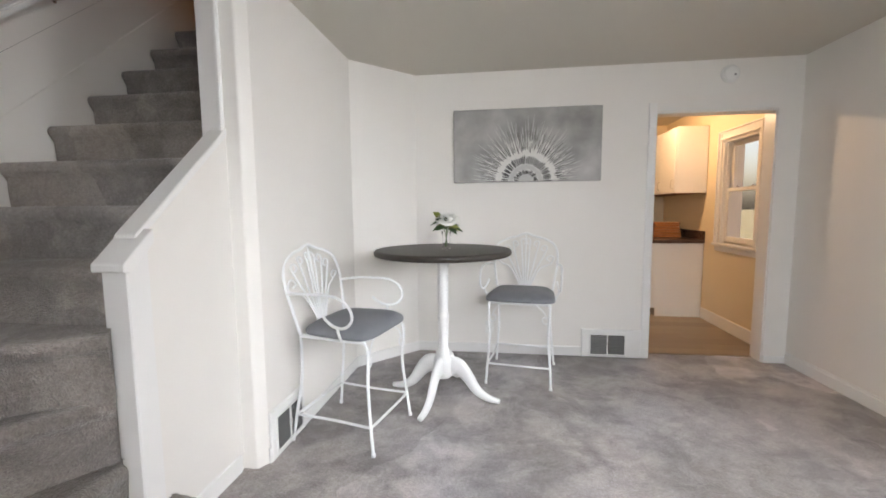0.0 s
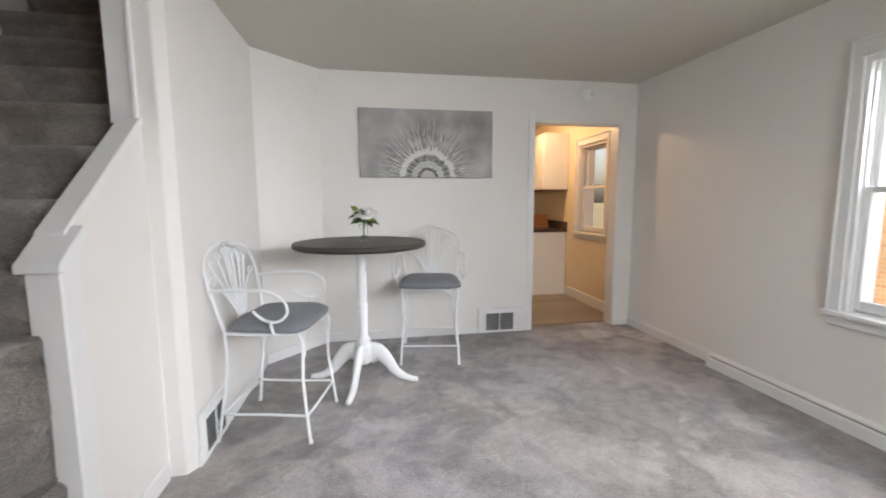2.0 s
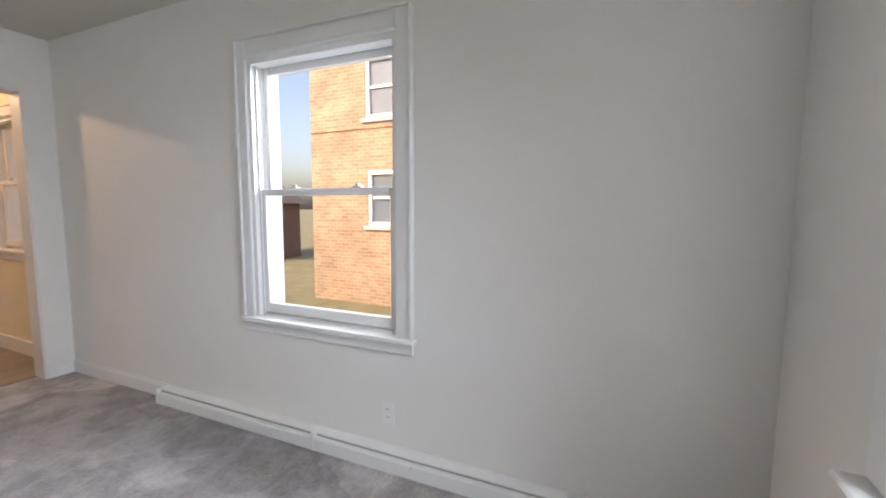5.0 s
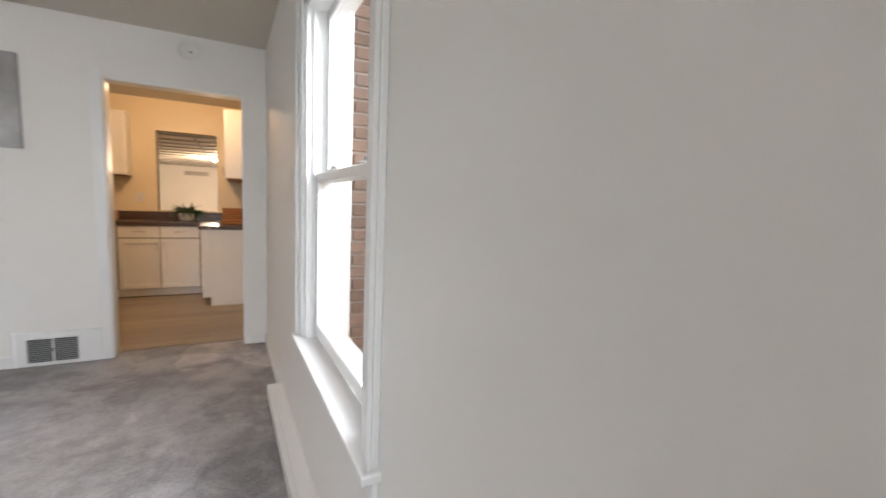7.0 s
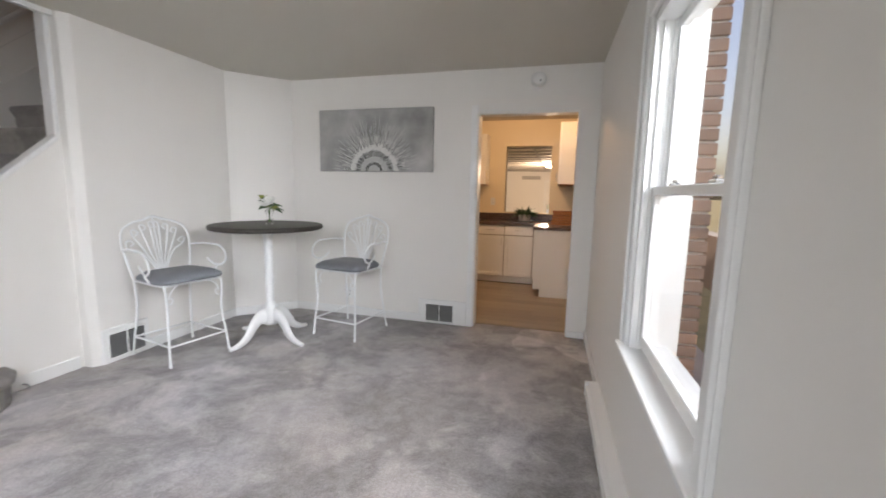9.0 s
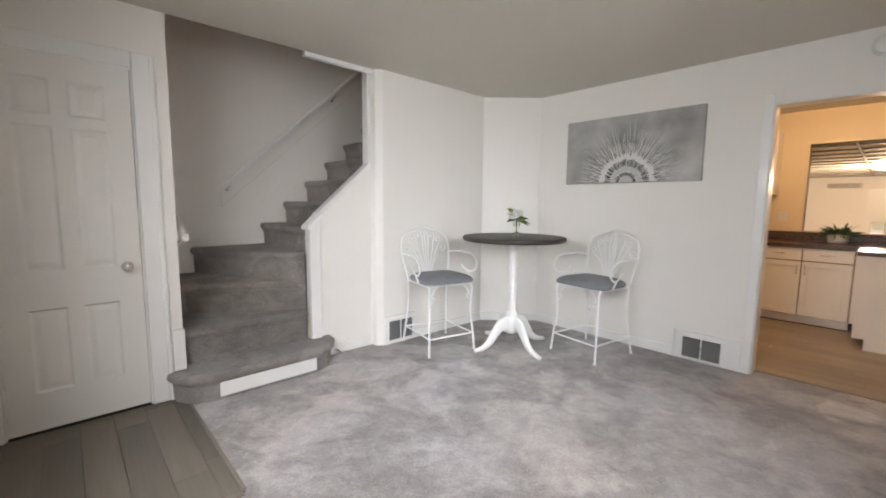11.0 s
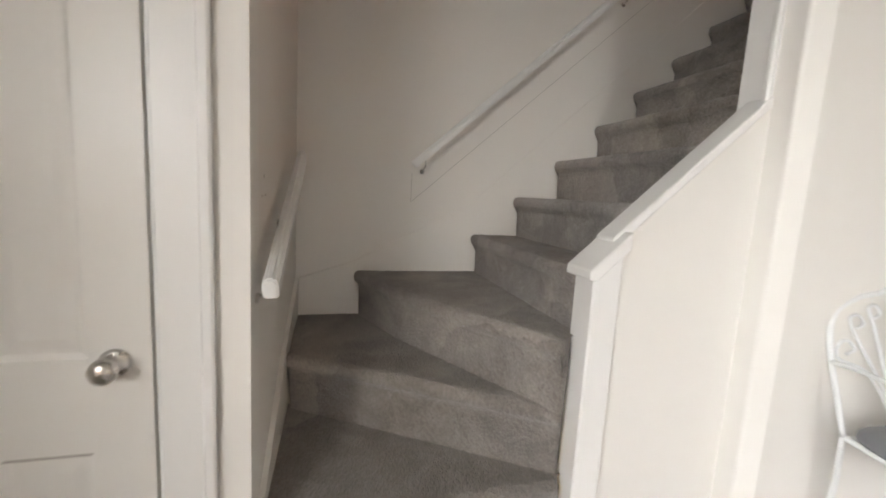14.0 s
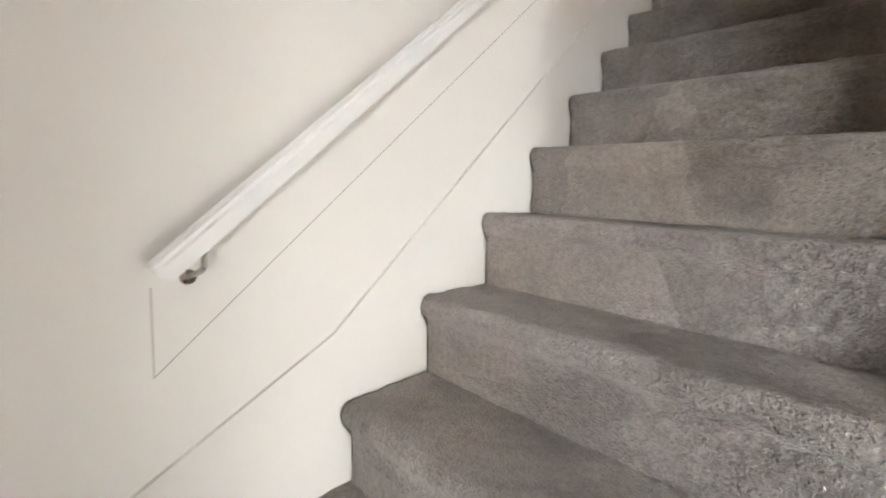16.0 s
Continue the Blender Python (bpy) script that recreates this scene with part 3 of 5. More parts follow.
# front window: seen only at its edge
w3 = thing("window_3", "white-cased front window beside the corner", "window", kind="structure")
x0, x1, z0, z1 = SWIN
part("casing_left", box(x0 - 0.095, x0, YS, YS + 0.018, z0, z1 + 0.095, 0.004), M_TRIM, w3)
part("casing_right", box(x1, x1 + 0.095, YS, YS + 0.018, z0, z1 + 0.095, 0.004), M_TRIM, w3)
part("casing_head", box(x0, x1, YS, YS + 0.016, z1, z1 + 0.095, 0.004), M_TRIM, w3)
part("window_sill", box(x0 - 0.115, x1 + 0.10, YS - 0.12, YS + 0.075, z0 - 0.026, z0, 0.006), M_TRIM, w3)
part("apron", box(x0 - 0.095, x1 + 0.095, YS, YS + 0.016, z0 - 0.085, z0 - 0.026, 0.004), M_TRIM, w3)
bm = box(x0, x0 + 0.05, YS - 0.16, YS - 0.12, z0, z1, 0.004)
add_box(bm, x1 - 0.05, x1, YS - 0.16, YS - 0.12, z0, z1, 0.004)
add_box(bm, x0 + 0.05, x1 - 0.05, YS - 0.16, YS - 0.12, z1 - 0.05, z1, 0.004)
add_box(bm, x0 + 0.05, x1 - 0.05, YS - 0.16, YS - 0.12, z0, z0 + 0.05, 0.004)
part("window_frame", bm, M_TRIM, w3)
pane = part("pane", box(x0 + 0.05, x1 - 0.05, YS - 0.145, YS - 0.139, z0 + 0.05, z1 - 0.05), M_PANE, w3)
pane.visible_shadow = False


# ---- doors ----
def panel_door(name, w, h, panels, label, knob_y, hinge_side, at, knob=None):
    """A panelled door leaf in local coordinates: y across, z up, facing +x."""
    d = thing(name, label, "door", at=at, kind="structure")
    t = 0.036
    holes = [(p[0], p[1], p[2], p[3]) for p in panels]
    bm = wall_bm("x", 0.0, t, 0.0, w, 0.020, h, holes)
    part("door_frame", bm, M_DOOR, d)
    for a, b, u, v in panels:
        bm = bmesh.new()
        e, q = 0.0, 0.028
        outer = [bm.verts.new((t - 0.004, y, z)) for y, z in ((a + e, u + e), (b - e, u + e), (b - e, v - e), (a + e, v - e))]
        inner = [bm.verts.new((t - 0.009, y, z)) for y, z in ((a + 0.012, u + 0.012), (b - 0.012, u + 0.012), (b - 0.012, v - 0.012), (a + 0.012, v - 0.012))]
        flat = [bm.verts.new((t - 0.009, y, z)) for y, z in ((a + 0.02, u + 0.02), (b - 0.02, u + 0.02), (b - 0.02, v - 0.02), (a + 0.02, v - 0.02))]
        lift = [bm.verts.new((t - 0.005, y, z)) for y, z in ((a + q + 0.015, u + q + 0.015), (b - q - 0.015, u + q + 0.015), (b - q - 0.015, v - q - 0.015), (a + q + 0.015, v - q - 0.015))]
        for r0, r1 in ((outer, inner), (inner, flat), (flat, lift)):
            for i in range(4):
                bm.faces.new((r0[i], r0[(i + 1) % 4], r1[(i + 1) % 4], r1[i]))
        bm.faces.new(lift)
        back = [bm.verts.new((0.004, y, z)) for y, z in ((a, u), (b, u), (b, v), (a, v))]
        for i in range(4):
            bm.faces.new((outer[i], outer[(i + 1) % 4], back[(i + 1) % 4], back[i]))
        bm.faces.new(back)
        part("panel", bm, M_DOOR, d)
        if v < 0.75 and w < 0.7:
            # shadow in the open joint, drawn as a thin dark strip
            part("crack", box(t - 0.012, t - 0.0012, a - 0.004, b + 0.004, v - 0.0065, v - 0.0005), M_PENCIL_JOINT, d, "open joint above the lower panel, its shadow drawn dark")
    if knob_y is not None:
        bm = lathe([(0.0, 0.0), (0.031, 0.0), (0.031, 0.004), (0.024, 0.009), (0.011, 0.012), (0.010, 0.03), (0.020, 0.036), (0.0275, 0.048), (0.026, 0.058), (0.017, 0.066), (0.0, 0.068)], 24)
        bmesh.ops.rotate(bm, verts=bm.verts, matrix=Matrix.Rotation(radians(90), 3, "Y"))
        bmesh.ops.translate(bm, verts=bm.verts, vec=(t, knob_y, 0.905))
        part("door_knob", bm, knob or M_METAL, d, "aged brass round knob" if knob else "satin nickel round knob", True)
    for z in (0.24, h * 0.5, h - 0.23):
        y = 0.0 if hinge_side < 0 else w
        bm = tube([(t + 0.004, y, z - 0.045), (t + 0.004, y, z + 0.045)], 0.006, smooth_line=False)
        add_box(bm, t - 0.001, t + 0.002, y - 0.022, y + 0.022, z - 0.043, z + 0.043)
        part("hinge", bm, M_TRIM, d, "painted-over hinge")
    return d


# closet: six panels, the leaf a little proud of its casing
c6 = [(0.125, 0.285, 1.755, 1.945), (0.355, 0.515, 1.755, 1.945), (0.125, 0.285, 0.915, 1.695), (0.355, 0.515, 0.915, 1.695), (0.125, 0.285, 0.235, 0.70), (0.355, 0.515, 0.235, 0.70)]
panel_door("door_1", 0.634, 2.065, c6, "closed white six-panel closet door", 0.565, -1, pose(XL - 0.03, -0.361, 0.0))
bm = box(XL, XL + 0.016, -0.465, -0.372, 0, 2.17, 0.004)
add_box(bm, XL, XL + 0.016, 0.287, 0.40, 0, 2.17, 0.004)
add_box(bm, XL, XL + 0.015, -0.371, 0.286, 2.077, 2.17, 0.004)
add_box(bm, XL, XL + 0.024, 0.372, 0.40, 0, 2.17, 0.006)
structure("trim_closet_casing", bm, M_TRIM, "white casing round the closet door", "trim")
bm = box(XL - 0.05, XL, -0.371, -0.363, 0, 2.075)
add_box(bm, XL - 0.05, XL, 0.278, 0.286, 0, 2.075)
add_box(bm, XL - 0.05, XL, -0.363, 0.278, 2.068, 2.075)
structure("trim_closet_jamb", bm, M_TRIM, "white closet door jamb", "trim")
# front door, hinged by the corner
f6 = [(0.14, 0.40, 1.66, 1.90), (0.51, 0.77, 1.66, 1.90), (0.14, 0.40, 0.90, 1.58), (0.51, 0.77, 0.90, 1.58), (0.14, 0.40, 0.22, 0.78), (0.51, 0.77, 0.22, 0.78)]
panel_door("door_2", 0.895, 2.03, f6, "closed white panelled front door", 0.150, 1, pose(0.032, YS - 0.03, 0.0, 0, 0, 90), M_BRASS)
bm = box(-0.945, -0.872, YS, YS + 0.018, 0, 2.13, 0.004)
add_box(bm, 0.042, 0.13, YS, YS + 0.018, 0, 2.13, 0.004)
add_box(bm, -0.871, 0.041, YS, YS + 0.017, 2.042, 2.13, 0.004)
structure("trim_front_casing", bm, M_TRIM, "white casing round the front door", "trim")


# ---- stairs ----
stairs = thing("staircase", "grey carpeted winder staircase with a white half wall", "stairs", kind="structure")
LEVEL = [0.185, 0.425, 0.66, 0.89]
NOSE = [
    [(-0.97, 0.352), (-0.85, 0.378), (-0.745, 0.455), (-0.700, 0.58), (-0.700, 0.90), (-0.700, 1.30), (-0.735, 1.40), (-0.81, 1.485), (-0.90, 1.540), (-0.995, 1.555)],
    [(-0.995, 0.476), (-0.985, 0.90), (-0.995, 1.350)],
    [(-1.56, 0.478), (-1.30, 0.895), (-1.01, 1.342)],
    [(-2.06, 0.752), (-1.69, 0.890), (-1.24, 1.150), (-0.985, 1.305)],
]
BACK = [
    [(-1.03, 0.474), (-1.03, 0.55), (-1.03, 0.90), (-1.03, 1.30), (-1.03, 1.40), (-0.998, 1.45), (-0.995, 1.53)],
    [(-1.63, 0.476), (-1.37, 0.91), (-1.04, 1.40)],
    [(-2.085, 0.478), (-2.085, 0.79), (-1.71, 0.95), (-1.25, 1.21), (-1.02, 1.37)],
    [(-2.085, 1.43), (-1.70, 1.43), (-1.35, 1.43), (-1.09, 1.43)],
]


def resample(line, step):
    p = [Vector((*q, 0)) for q in line]
    seg = [(b - a).length for a, b in zip(p, p[1:])]
    total, n = sum(seg), max(2, int(sum(seg) / step))
    out = []
    for i in range(n + 1):
        s = total * i / n
        k = 0
        while k < len(seg) - 1 and s > seg[k]:
            s -= seg[k]
            k += 1
        out.append(p[k].lerp(p[k + 1], min(1.0, s / seg[k])))
    return out


def carpet_step(nose, back, z_low, z, seed):
    """One carpeted step: riser, rolled nosing and tread, with an uneven pile."""
    n = 90
    a, b = resample(nose, 0.004), resample(back, 0.004)
    pick = lambda line, t: line[min(len(line) - 1, round(t * (len(line) - 1)))]
    # riser and nosing: inset from the nose, height
    prof = [(0.034, z_low - 0.01)] + [(0.034 - 0.004 * k / 6, z_low + (z - 0.075 - z_low) * k / 6) for k in range(1, 7)]
    prof += [(0.020, z - 0.060), (0.006, z - 0.050)] + [(0.030 - 0.030 * math.cos(q), z - 0.030 + 0.030 * math.sin(q)) for q in [radians(d) for d in (-30, -5, 15, 35, 55, 75, 90)]]
    rows_tread = 26
    bm = bmesh.new()
    grid = []
    for i in range(n + 1):
        t = i / n
        p, q = pick(a, t), pick(b, t)
        tan = (pick(a, min(1, t + 0.03)) - pick(a, max(0, t - 0.03))).normalized()
        out = Vector((tan.y, -tan.x, 0))
        if out.dot(p - q) < 0:
            out = -out
        col = [Vector((p.x - out.x * o, p.y - out.y * o, h)) for o, h in prof]
        last = col[-1].copy()
        for k in range(1, rows_tread + 1):
            s = k / rows_tread
            col.append(Vector((last.x + (q.x - last.x) * s, last.y + (q.y - last.y) * s, z)))
        verts = []
        for k, c in enumerate(col):
            e = noise.noise(c * 34 + Vector((seed, 0, 0))) * 0.0030 + noise.noise(c * 95) * 0.0022
            if k < len(prof):
                c = c + out * e + Vector((0, 0, e * 0.5))
            else:
                c = c + Vector((0, 0, e - 0.001))
            verts.append(bm.verts.new(c))
        grid.append(verts)
    for u, v in zip(grid, grid[1:]):
        for k in range(len(u) - 1):
            bm.faces.new((u[k], v[k], v[k + 1], u[k + 1]))
    # close both ends of the roll
    for verts in (grid[0], grid[-1]):
        m = len(prof) + 7
        foot = bm.verts.new((verts[m].co.x, verts[m].co.y, z_low - 0.01))
        for k in range(m):
            bm.faces.new((foot, verts[k], verts[k + 1]))
    return bm


low = -0.01
for i in range(4):
    part("step", carpet_step(NOSE[i], BACK[i], low, LEVEL[i], i * 3.7), M_STAIR, stairs, "", True)
    low = LEVEL[i]
RISE, RUN, Z5, Y5 = 0.2135, 0.2325, 1.095, 1.372
for k in range(8):
    z, y = Z5 + RISE * k, Y5 + RUN * k
    xr = -1.062
    part("step", carpet_step([(-2.072, y), (xr, y)], [(-2.072, y + RUN + 0.065), (xr, y + RUN + 0.065)], low, z, 20 + k * 2.3), M_STAIR, stairs, "", True)
    low = z
# upper landing where the flight ends
part("step", carpet_step([(-2.072, Y5 + RUN * 8), (-1.062, Y5 + RUN * 8)], [(-2.072, 5.62), (-1.062, 5.62)], low, 2.60 if low < 2.55 else low + 0.02, 51), M_STAIR, stairs, "", True)
# solid core so that no light passes beneath
core = [(1.50, 0.0), (5.6, 0.0), (5.6, 2.50), (Y5 + RUN * 8 + 0.10, 2.45), (1.58, 0.85)]
part("stair_core", slab_x(core, -2.085, -1.064), M_DARK, stairs)
part("stair_core", prism([(-1.02, 0.50), (-0.80, 0.62), (-0.80, 1.30), (-1.02, 1.46), (-1.06, 1.46)], 0.0, 0.15), M_DARK, stairs)
# bare white board on the first riser
part("riser_board", box(-0.750, -0.7235, 0.622, 1.296, 0.022, 0.150, 0.002), M_TRIM, stairs, "white bare riser board on the first step")

# half wall beside the flight
hw = thing("half_wall", "white half wall with a sloping cap and newel post", "half wall", kind="structure")
part("panel", slab_x([(1.47, 0.0), (1.975, 0.0), (1.975, 1.65), (1.47, 1.19)], -1.06, -1.0), M_WALL, hw)
part("base_trim", box(-1.0, -0.988, 1.475, 1.948, 0.0, 0.09, 0.003), M_TRIM, hw)
part("newel_post", slab_x([(1.378, 0.14), (1.47, 0.14), (1.47, 1.178), (1.378, 1.092)], -1.066, -0.966, 0.005), M_TRIM, hw, "square white newel post")
part("cap", slab_x([(1.44, 1.165), (1.962, 1.628), (1.962, 1.665), (1.44, 1.203)], -1.072, -0.984, 0.004), M_TRIM, hw, "sloping white cap board")
part("cap_end", slab_x([(1.350, 1.085), (1.375, 1.082), (1.478, 1.175), (1.478, 1.226), (1.350, 1.112)], -1.074, -0.946, 0.004), M_TRIM, hw, "square cap over the newel")
# loose wire end by the first step
cs = thing("cable_stub", "short dark cable end coming from the skirting", "cable", at=pose(-0.965, 1.60, 0.0))
part("sheath", tube([(-0.02, 0, 0.035), (0.01, 0.004, 0.04), (0.022, 0.012, 0.028), (0.014, 0.02, 0.012), (0.0, 0.012, 0.004)], 0.005, seg=6), M_VENT, cs, "", True)
part("clip", box(-0.024, -0.014, -0.012, 0.012, 0.025, 0.05, 0.003), M_PLASTIC, cs)
structure("trim_base_end", box(XL - 0.11, XL + 0.026, 0.405, 0.478, 0.19, 0.465, 0.005), M_TRIM, "white block ending the stair skirting", "trim")

# skirting boards along the stairs
top = [(0.474, 0.845), (0.75, 0.935), (1.0, 1.065), (1.36, 1.255), (5.6, 1.255 + (5.6 - 1.36) * RISE / RUN)]
low_line = [(5.6, 4.2), (1.5, 0.7), (0.474, 0.5)]
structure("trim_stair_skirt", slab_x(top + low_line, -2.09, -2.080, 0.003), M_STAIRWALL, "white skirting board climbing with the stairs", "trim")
bm = bmesh.new()
pts = [(-2.074, 0.845), (-1.55, 0.69), (-1.05, 0.465), (-1.05, 0.15), (-2.074, 0.5)]
lo = [bm.verts.new((x, 0.47, z)) for x, z in pts]
hi = [bm.verts.new((x, 0.486, z)) for x, z in pts]
for i in range(5):
    bm.faces.new((lo[i], lo[(i + 1) % 5], hi[(i + 1) % 5], hi[i]))
bm.faces.new(lo)
bm.faces.new(hi)
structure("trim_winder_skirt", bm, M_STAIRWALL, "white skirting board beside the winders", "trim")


# handrails
def handrail(name, a, b, w, h, label, wall_dir, brackets, foot):
    r = thing(name, label, "handrail")
    a, b = Vector(a), Vector(b)
    along = (b - a).normalized()
    side = Vector(wall_dir)
    up = side.cross(along).normalized()
    if up.z < 0:
        up = -up
    bm = bmesh.new()
    outline = [(-w / 2, -h / 2), (w / 2, -h / 2), (w / 2, h * 0.25), (w * 0.25, h / 2), (-w * 0.25, h / 2), (-w / 2, h * 0.25)]
    rings = [[bm.verts.new(p + side * u + up * v) for u, v in outline] for p in (a, b)]
    for i in range(6):
        bm.faces.new((rings[0][i], rings[0][(i + 1) % 6], rings[1][(i + 1) % 6], rings[1][i]))
    bm.faces.new(rings[0])
    bm.faces.new(rings[1])
    bmesh.ops.bevel(bm, geom=list(bm.edges), offset=0.005, segments=2, affect="EDGES")
    part("rail", bm, M_TRIM, r, "white painted wooden rail")
    for k in brackets:
        p = a.lerp(b, k) - up * h / 2
        wall = p + side * foot
        bm = tube([p + Vector((0, 0, -0.002)), p + Vector((0, 0, -0.03)) + side * 0.01, wall + Vector((0, 0, -0.055)) - side * 0.004], 0.0048)
        add_tube(bm, [wall + Vector((0, 0, -0.055)) - side * 0.006, wall + Vector((0, 0, -0.055))], 0.013, seg=14, smooth_line=False)
        part("bracket", bm, M_METAL, r, "small metal bracket", True)
    return r


handrail("handrail", (-2.005, 1.026, 1.436), (-2.005, 3.75, 1.436 + 2.724 * 0.908), 0.034, 0.038, "long white handrail climbing the stairwell wall", (-1, 0, 0), (0.018, 0.42, 0.75), 0.09)
handrail("handrail", (-0.925, 0.515, 1.068), (-1.81, 0.515, 1.425), 0.036, 0.056, "short white handrail beside the winders", (0, -1, 0), (0.10, 0.53), 0.045)
# the pencil outline of an older rail
bm = bmesh.new()
for (ya, za), (yb, zb) in (((1.035, 1.40), (1.035, 1.252)), ((1.035, 1.252), (3.6, 1.252 + 2.565 * 0.905))):
    d = Vector((0, yb - ya, zb - za)).normalized()
    q = Vector((0, -d.z, d.y)) * 0.0010
    p, r = Vector((-2.0885, ya, za)), Vector((-2.0885, yb, zb))
    bm.faces.new([bm.verts.new(v) for v in (p - q, p + q, r + q, r - q)])
marks = bmesh.new()
add_box(marks, -1.145, -1.131, 0.469, 0.4712, 1.317, 1.329, 0.001)
add_box(marks, -1.112, -1.103, 0.469, 0.4712, 1.269, 1.275, 0.001)
add_box(marks, -1.172, -1.152, 0.469, 0.4712, 1.270, 1.276, 0.001)
structure("trim_wall_marks", marks, M_SIDING, "filled screw holes left on the stairwell wall", "mark")
structure("trim_pencil_line", bm, M_PENCIL_JOINT, "thin pencil line left on the stairwell wall", "mark")


# ---- heater, vents, outlets, detector ----
h = thing("baseboard_heater", "long white metal baseboard heater along the side wall", "heater")
part("front_panel", box(XR - 0.086, XR - 0.076, 0.134, 2.68, 0.0, 0.070, 0.003), M_TRIM, h)
part("back_plate", box(XR - 0.076, XR, 0.140, 2.674, 0.0, 0.072), M_TRIM, h)
part("top_hood", box(XR - 0.066, XR, 0.134, 2.68, 0.084, 0.094, 0.003), M_TRIM, h)
part("slot", box(XR - 0.060, XR, 0.14, 2.674, 0.072, 0.084), M_SLOT, h, "dark air slot")
for y in (0.127, 2.672):
    part("end_cap", box(XR - 0.090, XR, y, y + 0.016, 0.0, 0.096, 0.003), M_TRIM, h)
part("joint_cover", box(XR - 0.089, XR, 1.400, 1.424, 0.0, 0.095, 0.003), M_TRIM, h)
bm = lathe([(0, 0), (0.006, 0), (0.006, 0.004), (0, 0.006)], 12)
bmesh.ops.rotate(bm, verts=bm.verts, matrix=Matrix.Rotation(radians(-90), 3, "Y"))
bmesh.ops.translate(bm, verts=bm.verts, vec=(XR - 0.086, 0.83, 0.060))
part("screw", bm, M_METAL, h)
EAST.append(h)


def register(name, w, hgt, at, label):
    """A wall register in local coordinates: x across, z up, facing -y."""
    r = thing(name, label, "vent", group="floor-level vents", at=at)
    e = 0.012
    part("recess", box(0, w, -0.002, 0.0, 0, hgt), M_DARK, r)
    for xa, xb in ((0.0, w / 2 - e * 0.6), (w / 2 + e * 0.6, w)):
        n = 11
        for k in range(n):
            z = 0.01 + (hgt - 0.02) * (k + 0.5) / n
            bm = box(xa + 0.004, xb - 0.004, -0.009, -0.006, z - 0.0055, z + 0.0055)
            bmesh.ops.rotate(bm, verts=bm.verts, cent=(0, -0.0075, z), matrix=Matrix.Rotation(radians(35), 3, "X"))
            part("slat", bm, M_VENT, r)
    bm = bmesh.new()
    for a in ((-0.008, w + 0.008, -0.006, 0.004), (-0.008, w + 0.008, hgt - 0.004, hgt + 0.006)):
        add_box(bm, a[0], a[1], -0.010, 0, a[2], a[3], 0.002)
    for xa, xb in ((-0.008, 0.004), (w / 2 - e / 2, w / 2 + e / 2), (w - 0.004, w + 0.008)):
        add_box(bm, xa, xb, -0.0095, 0, 0.004, hgt - 0.004, 0.002)
    part("frame", bm, M_TRIM, r, "white frame")
    part("lever", box(w / 2 - 0.004, w / 2 + 0.004, -0.018, -0.009, hgt * 0.42, hgt * 0.6, 0.002), M_METAL, r)
    return r


bm = box(0.978, 1.462, YN - 0.018, YN, 0.0, 0.245, 0.006)
add_box(bm, 0.970, 0.985, YN - 0.026, YN, 0.0, 0.250, 0.004)
structure("trim_vent_board", bm, M_TRIM, "white board round the floor-level vent", "trim")
register("wall_vent", 0.285, 0.175, pose(1.045, YN - 0.018, 0.025), "grey louvred vent with a white frame in the doorway wall")
structure("trim_vent_board_west", box(-0.895, -0.877, 2.03, 2.39, 0.0, 0.265, 0.006), M_TRIM, "white board round the stair wall vent", "trim")
register("wall_vent", 0.275, 0.185, pose(-0.877, 2.072, 0.035, 0, 0, 90), "grey louvred vent with a white frame by the bar chair")


def outlet(name, at, label):
    o = thing(name, label, "outlet", at=at)
    part("plate", box(-0.036, 0.036, -0.006, 0, -0.058, 0.058, 0.003, 2), M_PLASTIC, o)
    for z in (-0.02, 0.02):
        bm = box(-0.016, 0.016, -0.009, -0.006, z - 0.014, z + 0.014, 0.002)
        s = part("socket", bm, M_PLASTIC, o)
        bm = box(-0.008, -0.005, -0.0095, -0.0088, z - 0.004, z + 0.006)
        add_box(bm, 0.005, 0.008, -0.0095, -0.0088, z - 0.004, z + 0.006)
        part("slots", bm, M_DARK, s)
    return o


EAST.append(outlet("wall_outlet", pose(XR, 1.0, 0.255, 0, 0, -90), "white double outlet under the side window"))
outlet("wall_outlet", pose(0.18, YN, 0.235), "white double outlet behind the bar chair")

sd = thing("smoke_detector", "round white smoke detector above the doorway", "smoke detector", at=pose(2.055, YN, 2.325, 90, 0, 0))
part("base", lathe([(0, 0), (0.068, 0), (0.068, 0.012), (0.062, 0.018), (0, 0.018)], 36), M_PLASTIC, sd, "", True)
part("cover", lathe([(0, 0.018), (0.058, 0.018), (0.057, 0.030), (0.048, 0.038), (0.0, 0.040)], 36), M_PLASTIC, sd, "", True)
part("button", lathe([(0, 0.040), (0.009, 0.040), (0.008, 0.044), (0, 0.045)], 14, (0.02, -0.015, 0)), M_VENT, sd)


